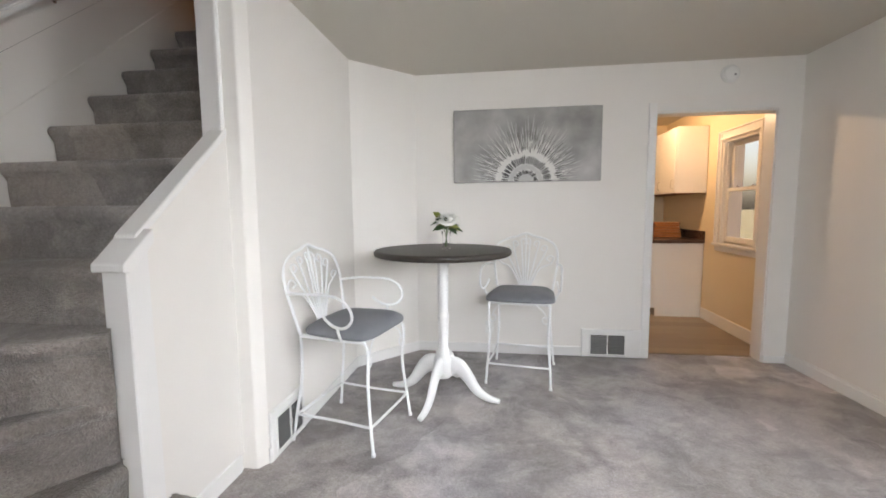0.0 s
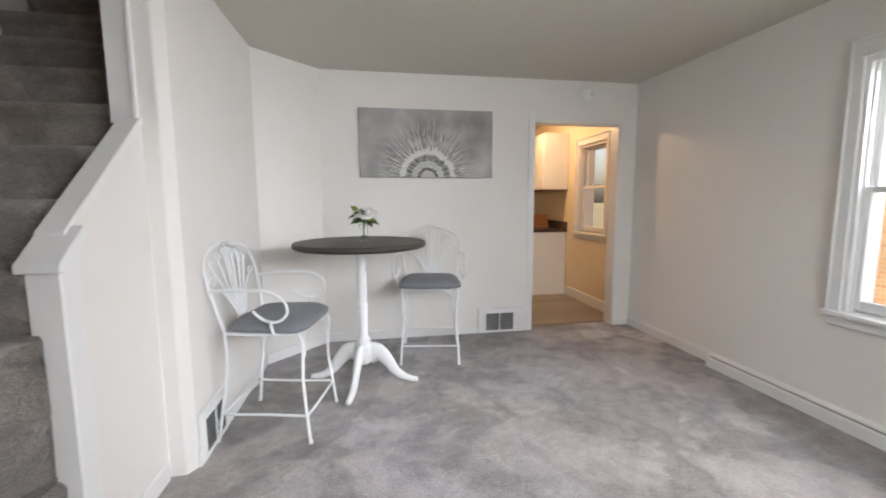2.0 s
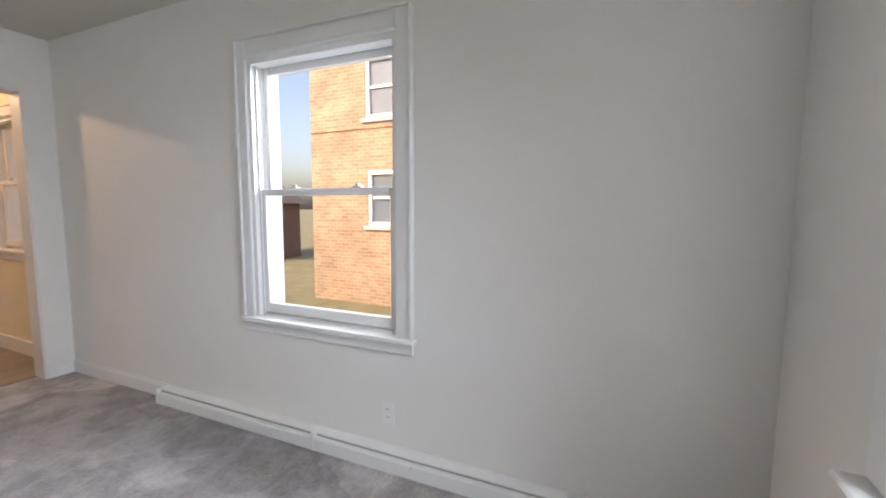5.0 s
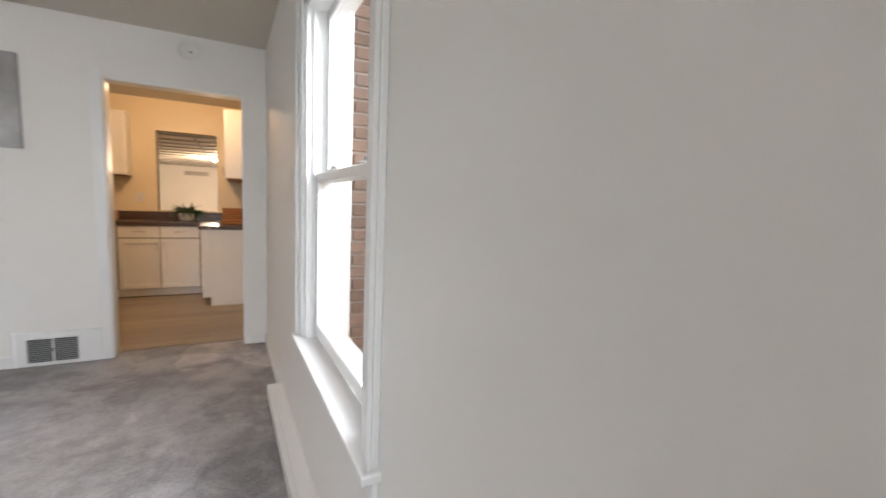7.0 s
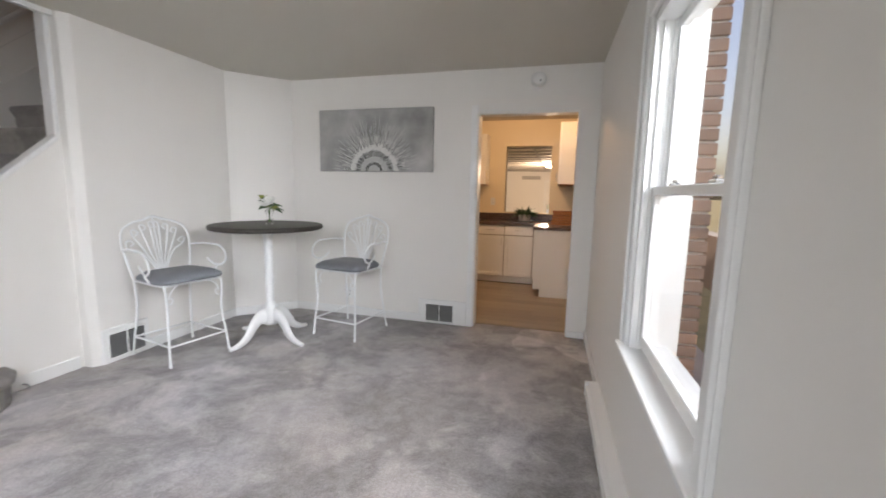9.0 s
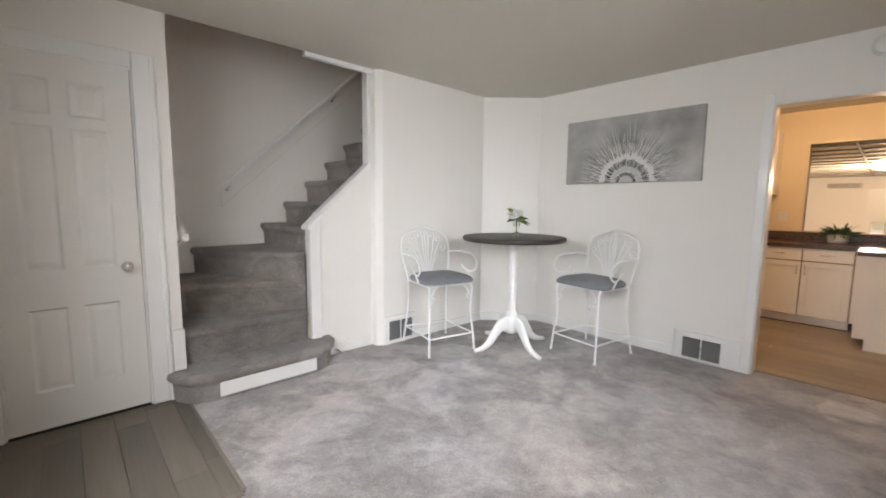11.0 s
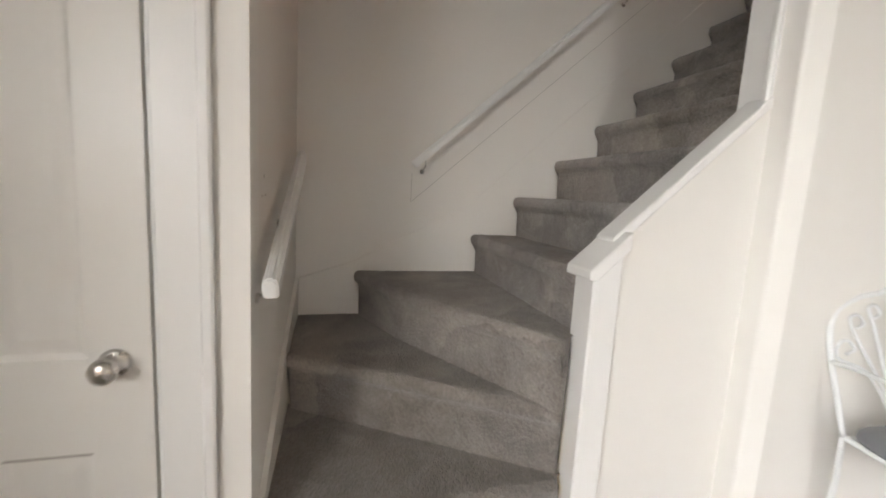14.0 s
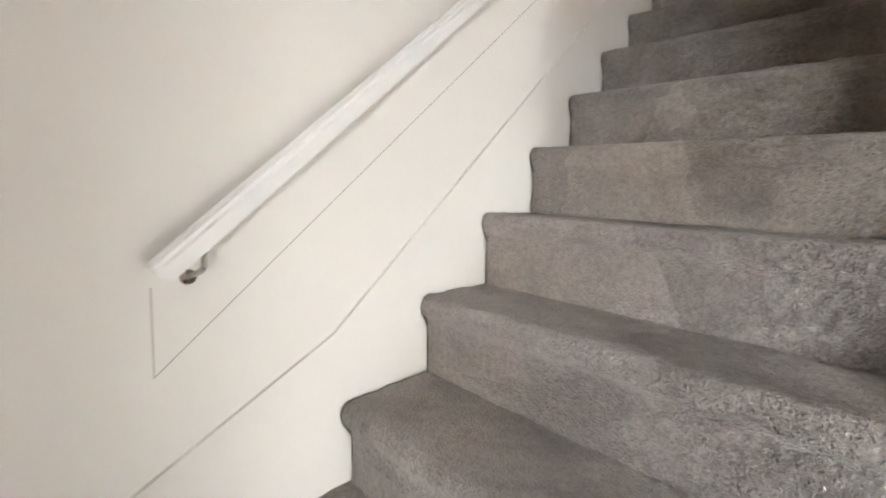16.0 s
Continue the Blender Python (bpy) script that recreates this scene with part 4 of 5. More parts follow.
# ---- bar table ----
tbl = thing("bar_table", "round pub table with dark top and white pedestal", "table", at=pose(-0.115, 2.905, 0))
part("tabletop", lathe([(0, 0.980), (0.445, 0.980), (0.455, 0.986), (0.459, 0.998), (0.457, 1.010), (0.450, 1.018), (0.43, 1.020), (0, 1.020)], 72), M_TABLETOP, tbl, "dark stained round top", True)
part("collar", lathe([(0, 0.955), (0.085, 0.955), (0.09, 0.96), (0.09, 0.979), (0, 0.979)], 32), M_TWHITE, tbl)
prof = [(0, 0.13), (0.05, 0.13), (0.075, 0.15), (0.078, 0.24), (0.07, 0.275), (0.055, 0.285), (0.060, 0.30), (0.055, 0.315), (0.040, 0.33), (0.036, 0.36), (0.040, 0.50), (0.044, 0.52), (0.038, 0.53), (0.042, 0.545), (0.046, 0.56), (0.040, 0.575), (0.037, 0.59), (0.041, 0.72), (0.040, 0.86), (0.044, 0.91), (0.058, 0.93), (0.062, 0.95), (0.06, 0.955), (0, 0.955)]
prof = [(r * 0.88, z) for r, z in prof]
part("column", lathe(prof, 36), M_TWHITE, tbl, "turned white column", True)
for k in range(4):
    a = radians(-104 + 90 * k)
    pts = [(0.045, 0.215), (0.11, 0.215), (0.175, 0.155), (0.235, 0.075), (0.31, 0.030), (0.395, 0.016)]
    wid = [(0.028, 0.075), (0.027, 0.062), (0.025, 0.046), (0.023, 0.036), (0.021, 0.026), (0.019, 0.016)]
    line = curve_points([(r, 0, z) for r, z in pts], 5)
    bm, rings = bmesh.new(), []
    for i, p in enumerate(line):
        u = i / (len(line) - 1) * (len(wid) - 1)
        j = min(int(u), len(wid) - 2)
        w0 = wid[j][0] + (wid[j + 1][0] - wid[j][0]) * (u - j)
        h0 = wid[j][1] + (wid[j + 1][1] - wid[j][1]) * (u - j)
        t = (line[min(i + 1, len(line) - 1)] - line[max(i - 1, 0)]).normalized()
        up = Vector((-t.z, 0, t.x))
        rings.append([bm.verts.new(p + Vector((0, 1, 0)) * w0 * math.cos(q) + up * h0 * math.sin(q)) for q in [2 * math.pi * n / 12 for n in range(12)]])
    for r0, r1 in zip(rings, rings[1:]):
        for n in range(12):
            bm.faces.new((r0[n], r0[(n + 1) % 12], r1[(n + 1) % 12], r1[n]))
    bm.faces.new(rings[0])
    bm.faces.new(rings[-1])
    bmesh.ops.rotate(bm, verts=bm.verts, matrix=Matrix.Rotation(a, 3, "Z"))
    part("leg", bm, M_TWHITE, tbl, "", True)


# ---- bar chairs ----
def bar_chair(at):
    c = thing("bar_chair", "white wrought-iron bar chair with grey vinyl seat", "chair", "chairs at the bar table", at=at)
    R = 0.0090
    # cushion: rounded square, domed
    bm, rings = bmesh.new(), []
    for s, z in ((0.92, 0.612), (0.985, 0.615), (1.0, 0.624), (0.99, 0.638), (0.95, 0.650), (0.80, 0.672), (0.5, 0.684), (0.2, 0.688)):
        ring = []
        for k in range(48):
            q = 2 * math.pi * k / 48
            cx, sy = math.cos(q), math.sin(q)
            e = 0.36
            x, y = abs(cx) ** e * math.copysign(1, cx) * 0.246, abs(sy) ** e * math.copysign(1, sy) * 0.218
            x *= 1.0 + 0.06 * (y / 0.225)
            ring.append(bm.verts.new((x * s, y * s + 0.022, z)))
        rings.append(ring)
    for a, b in zip(rings, rings[1:]):
        for k in range(48):
            bm.faces.new((a[k], a[(k + 1) % 48], b[(k + 1) % 48], b[k]))
    bm.faces.new(rings[0][::-1])
    bm.faces.new(rings[-1])
    part("seat", bm, M_SEAT, c, "grey padded vinyl seat", True)
    bm = bmesh.new()
    add_tube(bm, [(-0.215, 0.19, 0.598), (0.215, 0.19, 0.598)], 0.009, smooth_line=False)
    add_tube(bm, [(-0.205, -0.19, 0.598), (0.205, -0.19, 0.598)], 0.009, smooth_line=False)
    for s in (-1, 1):
        add_tube(bm, [(s * 0.21, -0.19, 0.598), (s * 0.215, 0.19, 0.598)], 0.009, smooth_line=False)
    part("seat_frame", bm, M_IRON, c)
    for s in (-1, 1):
        part("leg", tube([(s * 0.232, 0.248, 0), (s * 0.224, 0.232, 0.15), (s * 0.208, 0.212, 0.36), (s * 0.216, 0.222, 0.54), (s * 0.215, 0.205, 0.592), (s * 0.200, 0.17, 0.604)], R), M_IRON, c, "", True)
        part("leg", tube([(s * 0.236, -0.258, 0), (s * 0.222, -0.235, 0.16), (s * 0.205, -0.205, 0.38), (s * 0.212, -0.198, 0.60)], R), M_IRON, c, "", True)
    # back: outer arch with a raised crown
    arch = [(-0.212, -0.198, 0.60), (-0.238, -0.222, 0.74), (-0.255, -0.252, 0.88), (-0.232, -0.278, 0.985), (-0.15, -0.292, 1.038), (-0.07, -0.298, 1.058), (0, -0.302, 1.082), (0.07, -0.298, 1.058), (0.15, -0.292, 1.038), (0.232, -0.278, 0.985), (0.255, -0.252, 0.88), (0.238, -0.222, 0.74), (0.212, -0.198, 0.60)]
    part("back_frame", tube(arch, R), M_IRON, c, "arched back frame", True)
    # fan of scrolled rods
    for s in (-1, 1):
        for k, (xb, xt, zt, yt) in enumerate(((0.012, 0.035, 1.055, -0.298), (0.022, 0.105, 1.035, -0.294), (0.034, 0.170, 1.000, -0.288), (0.046, 0.222, 0.92, -0.262))):
            q = 0.020 + 0.004 * k
            pts = [(s * xb, -0.205, 0.615), (s * xb * 1.1, -0.215, 0.68), (s * (xb + (xt - xb) * 0.42), -0.243, 0.80), (s * (xb + (xt - xb) * 0.86), -0.272, zt - 0.085), (s * xt, yt + 0.006, zt - 0.03), (s * (xt - q), yt + 0.004, zt - 0.018), (s * (xt - 1.7 * q), yt + 0.008, zt - 0.045), (s * (xt - q * 0.9), yt + 0.010, zt - 0.062)]
            part("back_rod", tube(pts, 0.0058, seg=6), M_IRON, c, "", True)
    part("back_rod", tube([(0, -0.205, 0.61), (0, -0.24, 0.80), (0, -0.298, 1.07)], 0.0058, seg=6), M_IRON, c, "", True)
    # arms that roll under at the front
    for s in (-1, 1):
        arm = [(s * 0.252, -0.243, 0.835), (s * 0.275, -0.13, 0.850), (s * 0.288, 0.0, 0.852), (s * 0.292, 0.095, 0.845), (s * 0.293, 0.165, 0.800), (s * 0.290, 0.178, 0.735), (s * 0.283, 0.130, 0.690), (s * 0.272, 0.062, 0.688), (s * 0.262, 0.010, 0.712), (s * 0.258, -0.015, 0.735)]
        part("armrest", tube(arm, 0.0078), M_IRON, c, "", True)
        part("arm_post", tube([(s * 0.277, 0.085, 0.687), (s * 0.268, 0.082, 0.655), (s * 0.236, 0.08, 0.60)], 0.008), M_IRON, c, "", True)
        part("scroll", tube([(s * 0.212, 0.215, 0.48), (s * 0.185, 0.215, 0.465), (s * 0.166, 0.214, 0.485), (s * 0.172, 0.214, 0.512), (s * 0.193, 0.214, 0.51), (s * 0.165, 0.212, 0.565), (s * 0.12, 0.205, 0.596)], 0.0046, seg=6), M_IRON, c, "", True)
    # stretchers
    q = 0.15
    part("stretcher", tube([(-0.224, 0.232, q), (-0.1, 0.238, q + 0.002), (0.1, 0.238, q + 0.002), (0.224, 0.232, q)], 0.0075), M_IRON, c, "", True)
    part("stretcher", tube([(-0.222, -0.236, q), (0.222, -0.236, q)], 0.0075), M_IRON, c, "", True)
    for s in (-1, 1):
        part("stretcher", tube([(s * 0.223, -0.236, q), (s * 0.215, 0.0, q), (s * 0.224, 0.232, q)], 0.0075), M_IRON, c, "", True)
    for x, y in ((0.232, 0.248), (-0.232, 0.248), (0.236, -0.258), (-0.236, -0.258)):
        part("foot_cap", lathe([(0, 0), (0.011, 0), (0.0115, 0.018), (0.0098, 0.02), (0, 0.02)], 12, (x, y, 0)), M_IRON, c, "", True)
    return c


chair = bar_chair(pose(-0.578, 2.420, 0, 0, 0, -102))
other = copy_thing(chair, pose(0.437, 3.338, 0, 0, 0, 171))
tagged(other, "white wrought-iron bar chair backed against the picture wall")


# ---- vase and flowers ----
vz = thing("flower_vase", "small clear glass vase of white roses and greenery", "vase", at=pose(-0.09, 2.905, 1.0205))
part("glass", lathe([(0, 0), (0.026, 0), (0.029, 0.004), (0.026, 0.05), (0.026, 0.075), (0.032, 0.118), (0.029, 0.118), (0.023, 0.075), (0.023, 0.05), (0.025, 0.012), (0, 0.012)], 28), M_GLASS, vz, "clear glass", True).visible_shadow = False
rng = random.Random(4)
for k in range(9):
    a = rng.uniform(0, 6.28)
    r = rng.uniform(0.02, 0.07)
    part("stem", tube([(-0.012 * math.cos(a), -0.012 * math.sin(a), 0.014), (0.005 * math.cos(a), 0.005 * math.sin(a), 0.09), (r * 0.6 * math.cos(a), r * 0.6 * math.sin(a), 0.15 + rng.uniform(0, 0.04))], 0.0022, seg=5), M_STEM, vz, "", True)


def leaf(bm, base, direction, length, width, droop, roll):
    d = Vector(direction).normalized()
    side = d.cross(Vector((0, 0, 1)))
    side = (side if side.length > 0.05 else Vector((1, 0, 0))).normalized()
    side = (Matrix.Rotation(roll, 3, d) @ side)
    up = side.cross(d).normalized()
    rows = []
    for i in range(7):
        t = i / 6
        w = width * math.sin(math.pi * (t * 0.92 + 0.05)) ** 0.8
        p = Vector(base) + d * length * t + Vector((0, 0, -droop * t * t * length))
        rows.append([bm.verts.new(p - side * w + up * w * 0.35), bm.verts.new(p - up * 0.001), bm.verts.new(p + side * w + up * w * 0.35)])
    for a, b in zip(rows, rows[1:]):
        for k in (0, 1):
            bm.faces.new((a[k], a[k + 1], b[k + 1], b[k]))


for k in range(22):
    a = 2 * math.pi * k / 11 + rng.uniform(-0.2, 0.2)
    el = rng.uniform(-0.15, 1.0)
    bm = bmesh.new()
    leaf(bm, (0.02 * math.cos(a), 0.02 * math.sin(a), 0.125 + rng.uniform(0, 0.06)), (math.cos(a) * math.cos(el), math.sin(a) * math.cos(el), math.sin(el)), rng.uniform(0.06, 0.105), rng.uniform(0.017, 0.028), 0.4, rng.uniform(-0.7, 0.7))
    part("leaf", bm, M_LEAF if k % 5 else M_LEAF2, vz, "", True)
for k in range(4):
    a = 2.5 + k * 0.35
    bm = bmesh.new()
    leaf(bm, (0.03 * math.cos(a), 0.03 * math.sin(a), 0.18), (math.cos(a) * 0.45, math.sin(a) * 0.45, 0.8), 0.115, 0.020, 0.3, rng.uniform(-1, 1))
    part("leaf", bm, M_LEAF2, vz, "", True)


def rose(at, size):
    bm = bmesh.new()
    r = random.Random(7)
    for ring, (n, rad, hgt, openness) in enumerate(((3, 0.25, 0.95, 0.05), (4, 0.45, 0.9, 0.25), (5, 0.7, 0.75, 0.5), (6, 0.9, 0.5, 0.85))):
        for k in range(n):
            a0 = 2 * math.pi * (k + 0.4 * ring) / n
            span = 2 * math.pi / n * 0.72
            rows = []
            for i in range(5):
                t = i / 4
                row = []
                for j in range(6):
                    u = j / 5 - 0.5
                    rr = size * (rad * math.sin(math.pi * 0.5 * min(1, t * 1.3)) + openness * 0.22 * t * t)
                    aa = a0 + u * span * 2 * math.sin(math.pi * (0.25 + 0.6 * t))
                    row.append(bm.verts.new((rr * math.cos(aa), rr * math.sin(aa), size * (hgt * t * (1 - 0.25 * openness * t)) - abs(u) * 0.12 * size * t)))
                rows.append(row)
            for p, q in zip(rows, rows[1:]):
                for j in range(5):
                    bm.faces.new((p[j], p[j + 1], q[j + 1], q[j]))
    bmesh.ops.rotate(bm, verts=bm.verts, matrix=Matrix.Rotation(radians(38), 3, "X"))
    bmesh.ops.translate(bm, verts=bm.verts, vec=at)
    return bm


part("rose", rose((0.026, -0.034, 0.180), 0.062), M_ROSE, vz, "open white rose", True)
part("rose", rose((-0.028, -0.012, 0.190), 0.042), M_ROSE, vz, "white rose bud", True)


# ---- canvas picture ----
art = thing("canvas_painting", "wide silver-grey canvas painting of a rising sun", "painting", at=pose(0.483, YN - 0.034, 1.512))
part("canvas", box(-0.612, 0.612, 0.0, 0.033, 0.0, 0.610, 0.003), M_CANVAS, art, "stretched silver-grey canvas")
W, D, G = M_WSTROKE, M_DSTROKE, M_GSTROKE


def stroke(paint, ang, r0, r1, w0, w1, y):
    """A tapered dab of paint pointing away from the sun."""
    bm = bmesh.new()
    c, s = math.cos(ang), math.sin(ang)
    pts = []
    for t, w in ((0, w0 * 0.6), (0.15, w0), (0.6, (w0 + w1) / 2), (1, w1 * 0.5)):
        r = r0 + (r1 - r0) * t
        pts.append(((r * c - w * s), (r * s + w * c), (r * c + w * s), (r * s - w * c)))
    for a, b in zip(pts, pts[1:]):
        q = [(a[0], a[1]), (a[2], a[3]), (b[2], b[3]), (b[0], b[1])]
        q = [(min(0.60, max(-0.60, x)), min(0.603, max(0.006, z))) for x, z in q]
        try:
            bm.faces.new([bm.verts.new((x, y, z)) for x, z in q])
        except ValueError:
            pass
    part("brush_stroke", bm, paint, art)


r = random.Random(11)


def arc(paint, r0, r1, y, wob=0.0):
    bm = bmesh.new()
    n = 60
    prev = None
    for k in range(n + 1):
        a = math.pi * (0.02 + 0.96 * k / n)
        e = wob * math.sin(k * 2.1) * math.cos(k * 0.7)
        cur = [bm.verts.new((q * math.cos(a), y, max(0.006, q * math.sin(a)))) for q in (r0 + e, r1 - e)]
        if prev:
            bm.faces.new((prev[0], prev[1], cur[1], cur[0]))
        prev = cur
    part("brush_arc", bm, paint, art, "curved band of paint")


arc(W, 0.100, 0.262, -0.0012, 0.006)
arc(G, 0.004, 0.064, -0.0012, 0.002)
arc(G, 0.106, 0.142, -0.0016, 0.004)
arc(W, 0.055, 0.102, -0.0009, 0.003)
for k in range(36):                         # dark ticks round the disc
    a = math.pi * (k + 0.5) / 36 + r.uniform(-0.015, 0.015)
    stroke(D, a, 0.145, 0.212 + r.uniform(-0.010, 0.008), 0.0042, 0.0082, -0.0022)
for k in range(24):
    a = math.pi * (k + 0.5) / 24 + r.uniform(-0.03, 0.03)
    stroke(D if k % 4 else M_MSTROKE, a, 0.064, 0.102 + r.uniform(-0.008, 0.004), 0.0040, 0.0064, -0.0020)
MID = M_MSTROKE
for k in range(96):                         # pale rays, a bright halo broken at its edge
    a = math.pi * (k + 0.5) / 96 + r.uniform(-0.02, 0.02)
    tall = 0.55 + 0.45 * math.sin(a)
    r0 = 0.215 + r.uniform(0, 0.02)
    stroke(W, a, r0, r0 + r.uniform(0.07, 0.17) * (0.7 + 0.5 * tall), 0.0040, 0.0024, -0.0020)
    if r.random() < 0.8:
        r1 = r0 + r.uniform(0.12, 0.20)
        stroke(G, a + r.uniform(-0.02, 0.02), r1, r1 + r.uniform(0.06, 0.15) * tall, 0.0036, 0.0014, -0.0016)
for k in range(74):                         # charcoal dashes between the rays
    a = math.pi * (k + 0.5) / 74 + r.uniform(-0.018, 0.018)
    flat = abs(math.cos(a))
    r0 = 0.25 + r.uniform(-0.01, 0.03)
    stroke(D if r.random() < 0.25 + 0.5 * flat else MID, a, r0, r0 + r.uniform(0.05, 0.10), 0.0029, 0.0017, -0.0028)
    if r.random() < 0.7:
        r1 = r0 + r.uniform(0.085, 0.12)
        stroke(MID, a + r.uniform(-0.03, 0.03), r1, r1 + r.uniform(0.05, 0.12) * (0.5 + 0.5 * math.sin(a)), 0.0019, 0.0010, -0.0030)
for k in range(16):                         # a smudge of grey above the sun
    a = math.pi * 0.5 + r.uniform(-0.42, 0.42)
    r0 = 0.33 + r.uniform(0, 0.05)
    stroke(MID, a, r0, r0 + r.uniform(0.06, 0.13), 0.0036, 0.0016, -0.0026)


# ---- kitchen ----
def shaker(name, x0, x1, z0, z1, y, cab, handle=None, flat=False):
    """A cabinet front facing -y: frame and recessed panel, or a flat drawer."""
    s = 0.055
    bm = bmesh.new()
    if flat:
        add_box(bm, x0, x1, y, y + 0.018, z0, z1, 0.003)
    else:
        add_box(bm, x0, x0 + s, y, y + 0.018, z0, z1, 0.002)
        add_box(bm, x1 - s, x1, y, y + 0.018, z0, z1, 0.002)
        add_box(bm, x0 + s, x1 - s, y, y + 0.018, z0, z0 + s, 0.002)
        add_box(bm, x0 + s, x1 - s, y, y + 0.018, z1 - s, z1, 0.002)
        add_box(bm, x0 + s, x1 - s, y + 0.013, y + 0.0175, z0 + s, z1 - s)
    d = part(name, bm, M_CAB, cab)
    if handle:
        hx, hz, vertical = handle
        a, b = ((hx, hz - 0.05), (hx, hz + 0.05)) if vertical else ((hx - 0.05, hz), (hx + 0.05, hz))
        part("handle", tube([(a[0], y, a[1]), (a[0], y - 0.022, a[1] + (0.01 if vertical else 0)), (b[0], y - 0.022, b[1] - (0.01 if vertical else 0)), (b[0], y, b[1])], 0.0045, seg=6), M_METAL, d, "brushed nickel handle", True)
    return d


GRP = "white kitchen cabinets"
cabs = [(0.50, 1.13), (1.13, 1.965)]
for x0, x1 in cabs:
    c = thing("base_cabinet", "white shaker base cabinet on the wood floor", "cabinet", GRP, at=pose(0, 0, 0))
    part("body", box(x0, x1 - 0.002, 5.93, 6.49, 0.10, 0.868), M_CARCASS, c, "carcass toned dark for the shade in the gaps between fronts")
    part("toe_kick", box(x0, x1 - 0.002, 5.955, 5.97, 0.012, 0.10), M_CAB, c, "recessed white toe kick")
    part("toe_base", box(x0, x1 - 0.002, 5.95, 5.968, 0.0, 0.012), M_TOP, c, "dark strip along the floor")
    m = (x0 + x1) / 2
    for u, v, side in ((x0 + 0.010, m - 0.005, 1), (m + 0.005, x1 - 0.010, -1)):
        shaker("drawer", u, v, 0.722, 0.858, 5.90, c, ((u + v) / 2, 0.792, False), True)
        shaker("door", u, v, 0.108, 0.710, 5.90, c, ((v - 0.03) if side > 0 else (u + 0.03), 0.62, True))
# end unit against the outer wall, its plain side to the doorway
c = thing("base_cabinet", "white end cabinet with a plain side panel", "cabinet", GRP)
part("body", box(2.035, 2.60, 5.29, 6.49, 0.10, 0.868), M_CAB, c)
bm = slab_x([(5.27, 0.0), (5.288, 0.0), (5.288, 0.868), (5.27, 0.868)], 2.10, 2.604)
add_box(bm, 2.015, 2.10, 5.27, 5.288, 0.10, 0.868, 0.001)
part("side_panel", bm, M_CAB, c, "plain white side panel with a toe notch")
part("toe_kick", box(2.10, 2.12, 5.29, 5.9, 0.0, 0.10), M_PLANK, c)
part("filler", box(1.966, 2.016, 5.905, 5.925, 0.10, 0.866, 0.001), M_CAB, c, "narrow white filler strip")
for k in range(2):
    y0 = 5.30 + k * 0.30
    bm = box(2.017, 2.035, y0 + 0.004, y0 + 0.29, 0.108, 0.71, 0.002)
    part("door", bm, M_CAB, c)
    part("drawer", box(2.017, 2.035, y0 + 0.004, y0 + 0.29, 0.725, 0.86, 0.002), M_CAB, c)
bm = prism([(0.50, 5.875), (1.99, 5.875), (1.99, 5.250), (2.604, 5.250), (2.604, 6.495), (0.50, 6.495)], 0.870, 0.908)
top = thing("countertop", "dark brown speckled laminate countertop", "countertop")
part("slab", bm, M_TOP, top)
part("backsplash", box(0.50, 2.585, 6.475, 6.497, 0.909, 1.01, 0.003), M_TOP, top, "low dark backsplash")
part("backsplash", box(2.585, 2.606, 5.252, 6.497, 0.909, 1.01, 0.003), M_TOP, top, "low dark side splash")
# wall cabinets
c = thing("wall_cabinet", "white wall cabinet with a plain end panel", "cabinet", GRP)
part("body", box(2.275, 2.604, 5.272, 6.49, 1.45, 2.20, 0.002), M_CAB, c)
part("underside", box(2.28, 2.60, 5.275, 6.48, 1.444, 1.4495), M_WICKER, c, "unpainted wood underside")
for k in range(3):
    y0 = 5.275 + k * 0.40
    bm = box(2.257, 2.274, y0, y0 + 0.395, 1.455, 2.195, 0.002)
    d = part("door", bm, M_CAB, c)
    part("handle", tube([(2.257, y0 + 0.04, 1.50), (2.236, y0 + 0.04, 1.51), (2.236, y0 + 0.04, 1.59), (2.257, y0 + 0.04, 1.60)], 0.0045, seg=6), M_METAL, d, "brushed nickel handle", True)
c = thing("wall_cabinet", "white shaker wall cabinet over the counter", "cabinet", GRP)
part("body", box(0.45, 1.20, 6.18, 6.49, 1.45, 2.20, 0.002), M_CAB, c)
part("underside", box(0.455, 1.195, 6.185, 6.48, 1.444, 1.4495), M_WICKER, c)
shaker("door", 0.455, 0.82, 1.455, 2.195, 6.162, c, (0.79, 1.53, True))
shaker("door", 0.828, 1.195, 1.455, 2.195, 6.162, c, (0.86, 1.53, True))

bm = bmesh.new()
for a in ((1.44, 1.46), (2.14, 2.16)):
    add_box(bm, a[0], a[1], 6.488, 6.64, 1.012, 2.065, 0.003)
add_box(bm, 1.46, 2.14, 6.488, 6.64, 2.045, 2.065, 0.003)
add_box(bm, 1.42, 2.18, 6.478, 6.65, 1.0115, 1.024, 0.003)
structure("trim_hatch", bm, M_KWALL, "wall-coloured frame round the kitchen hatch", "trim")

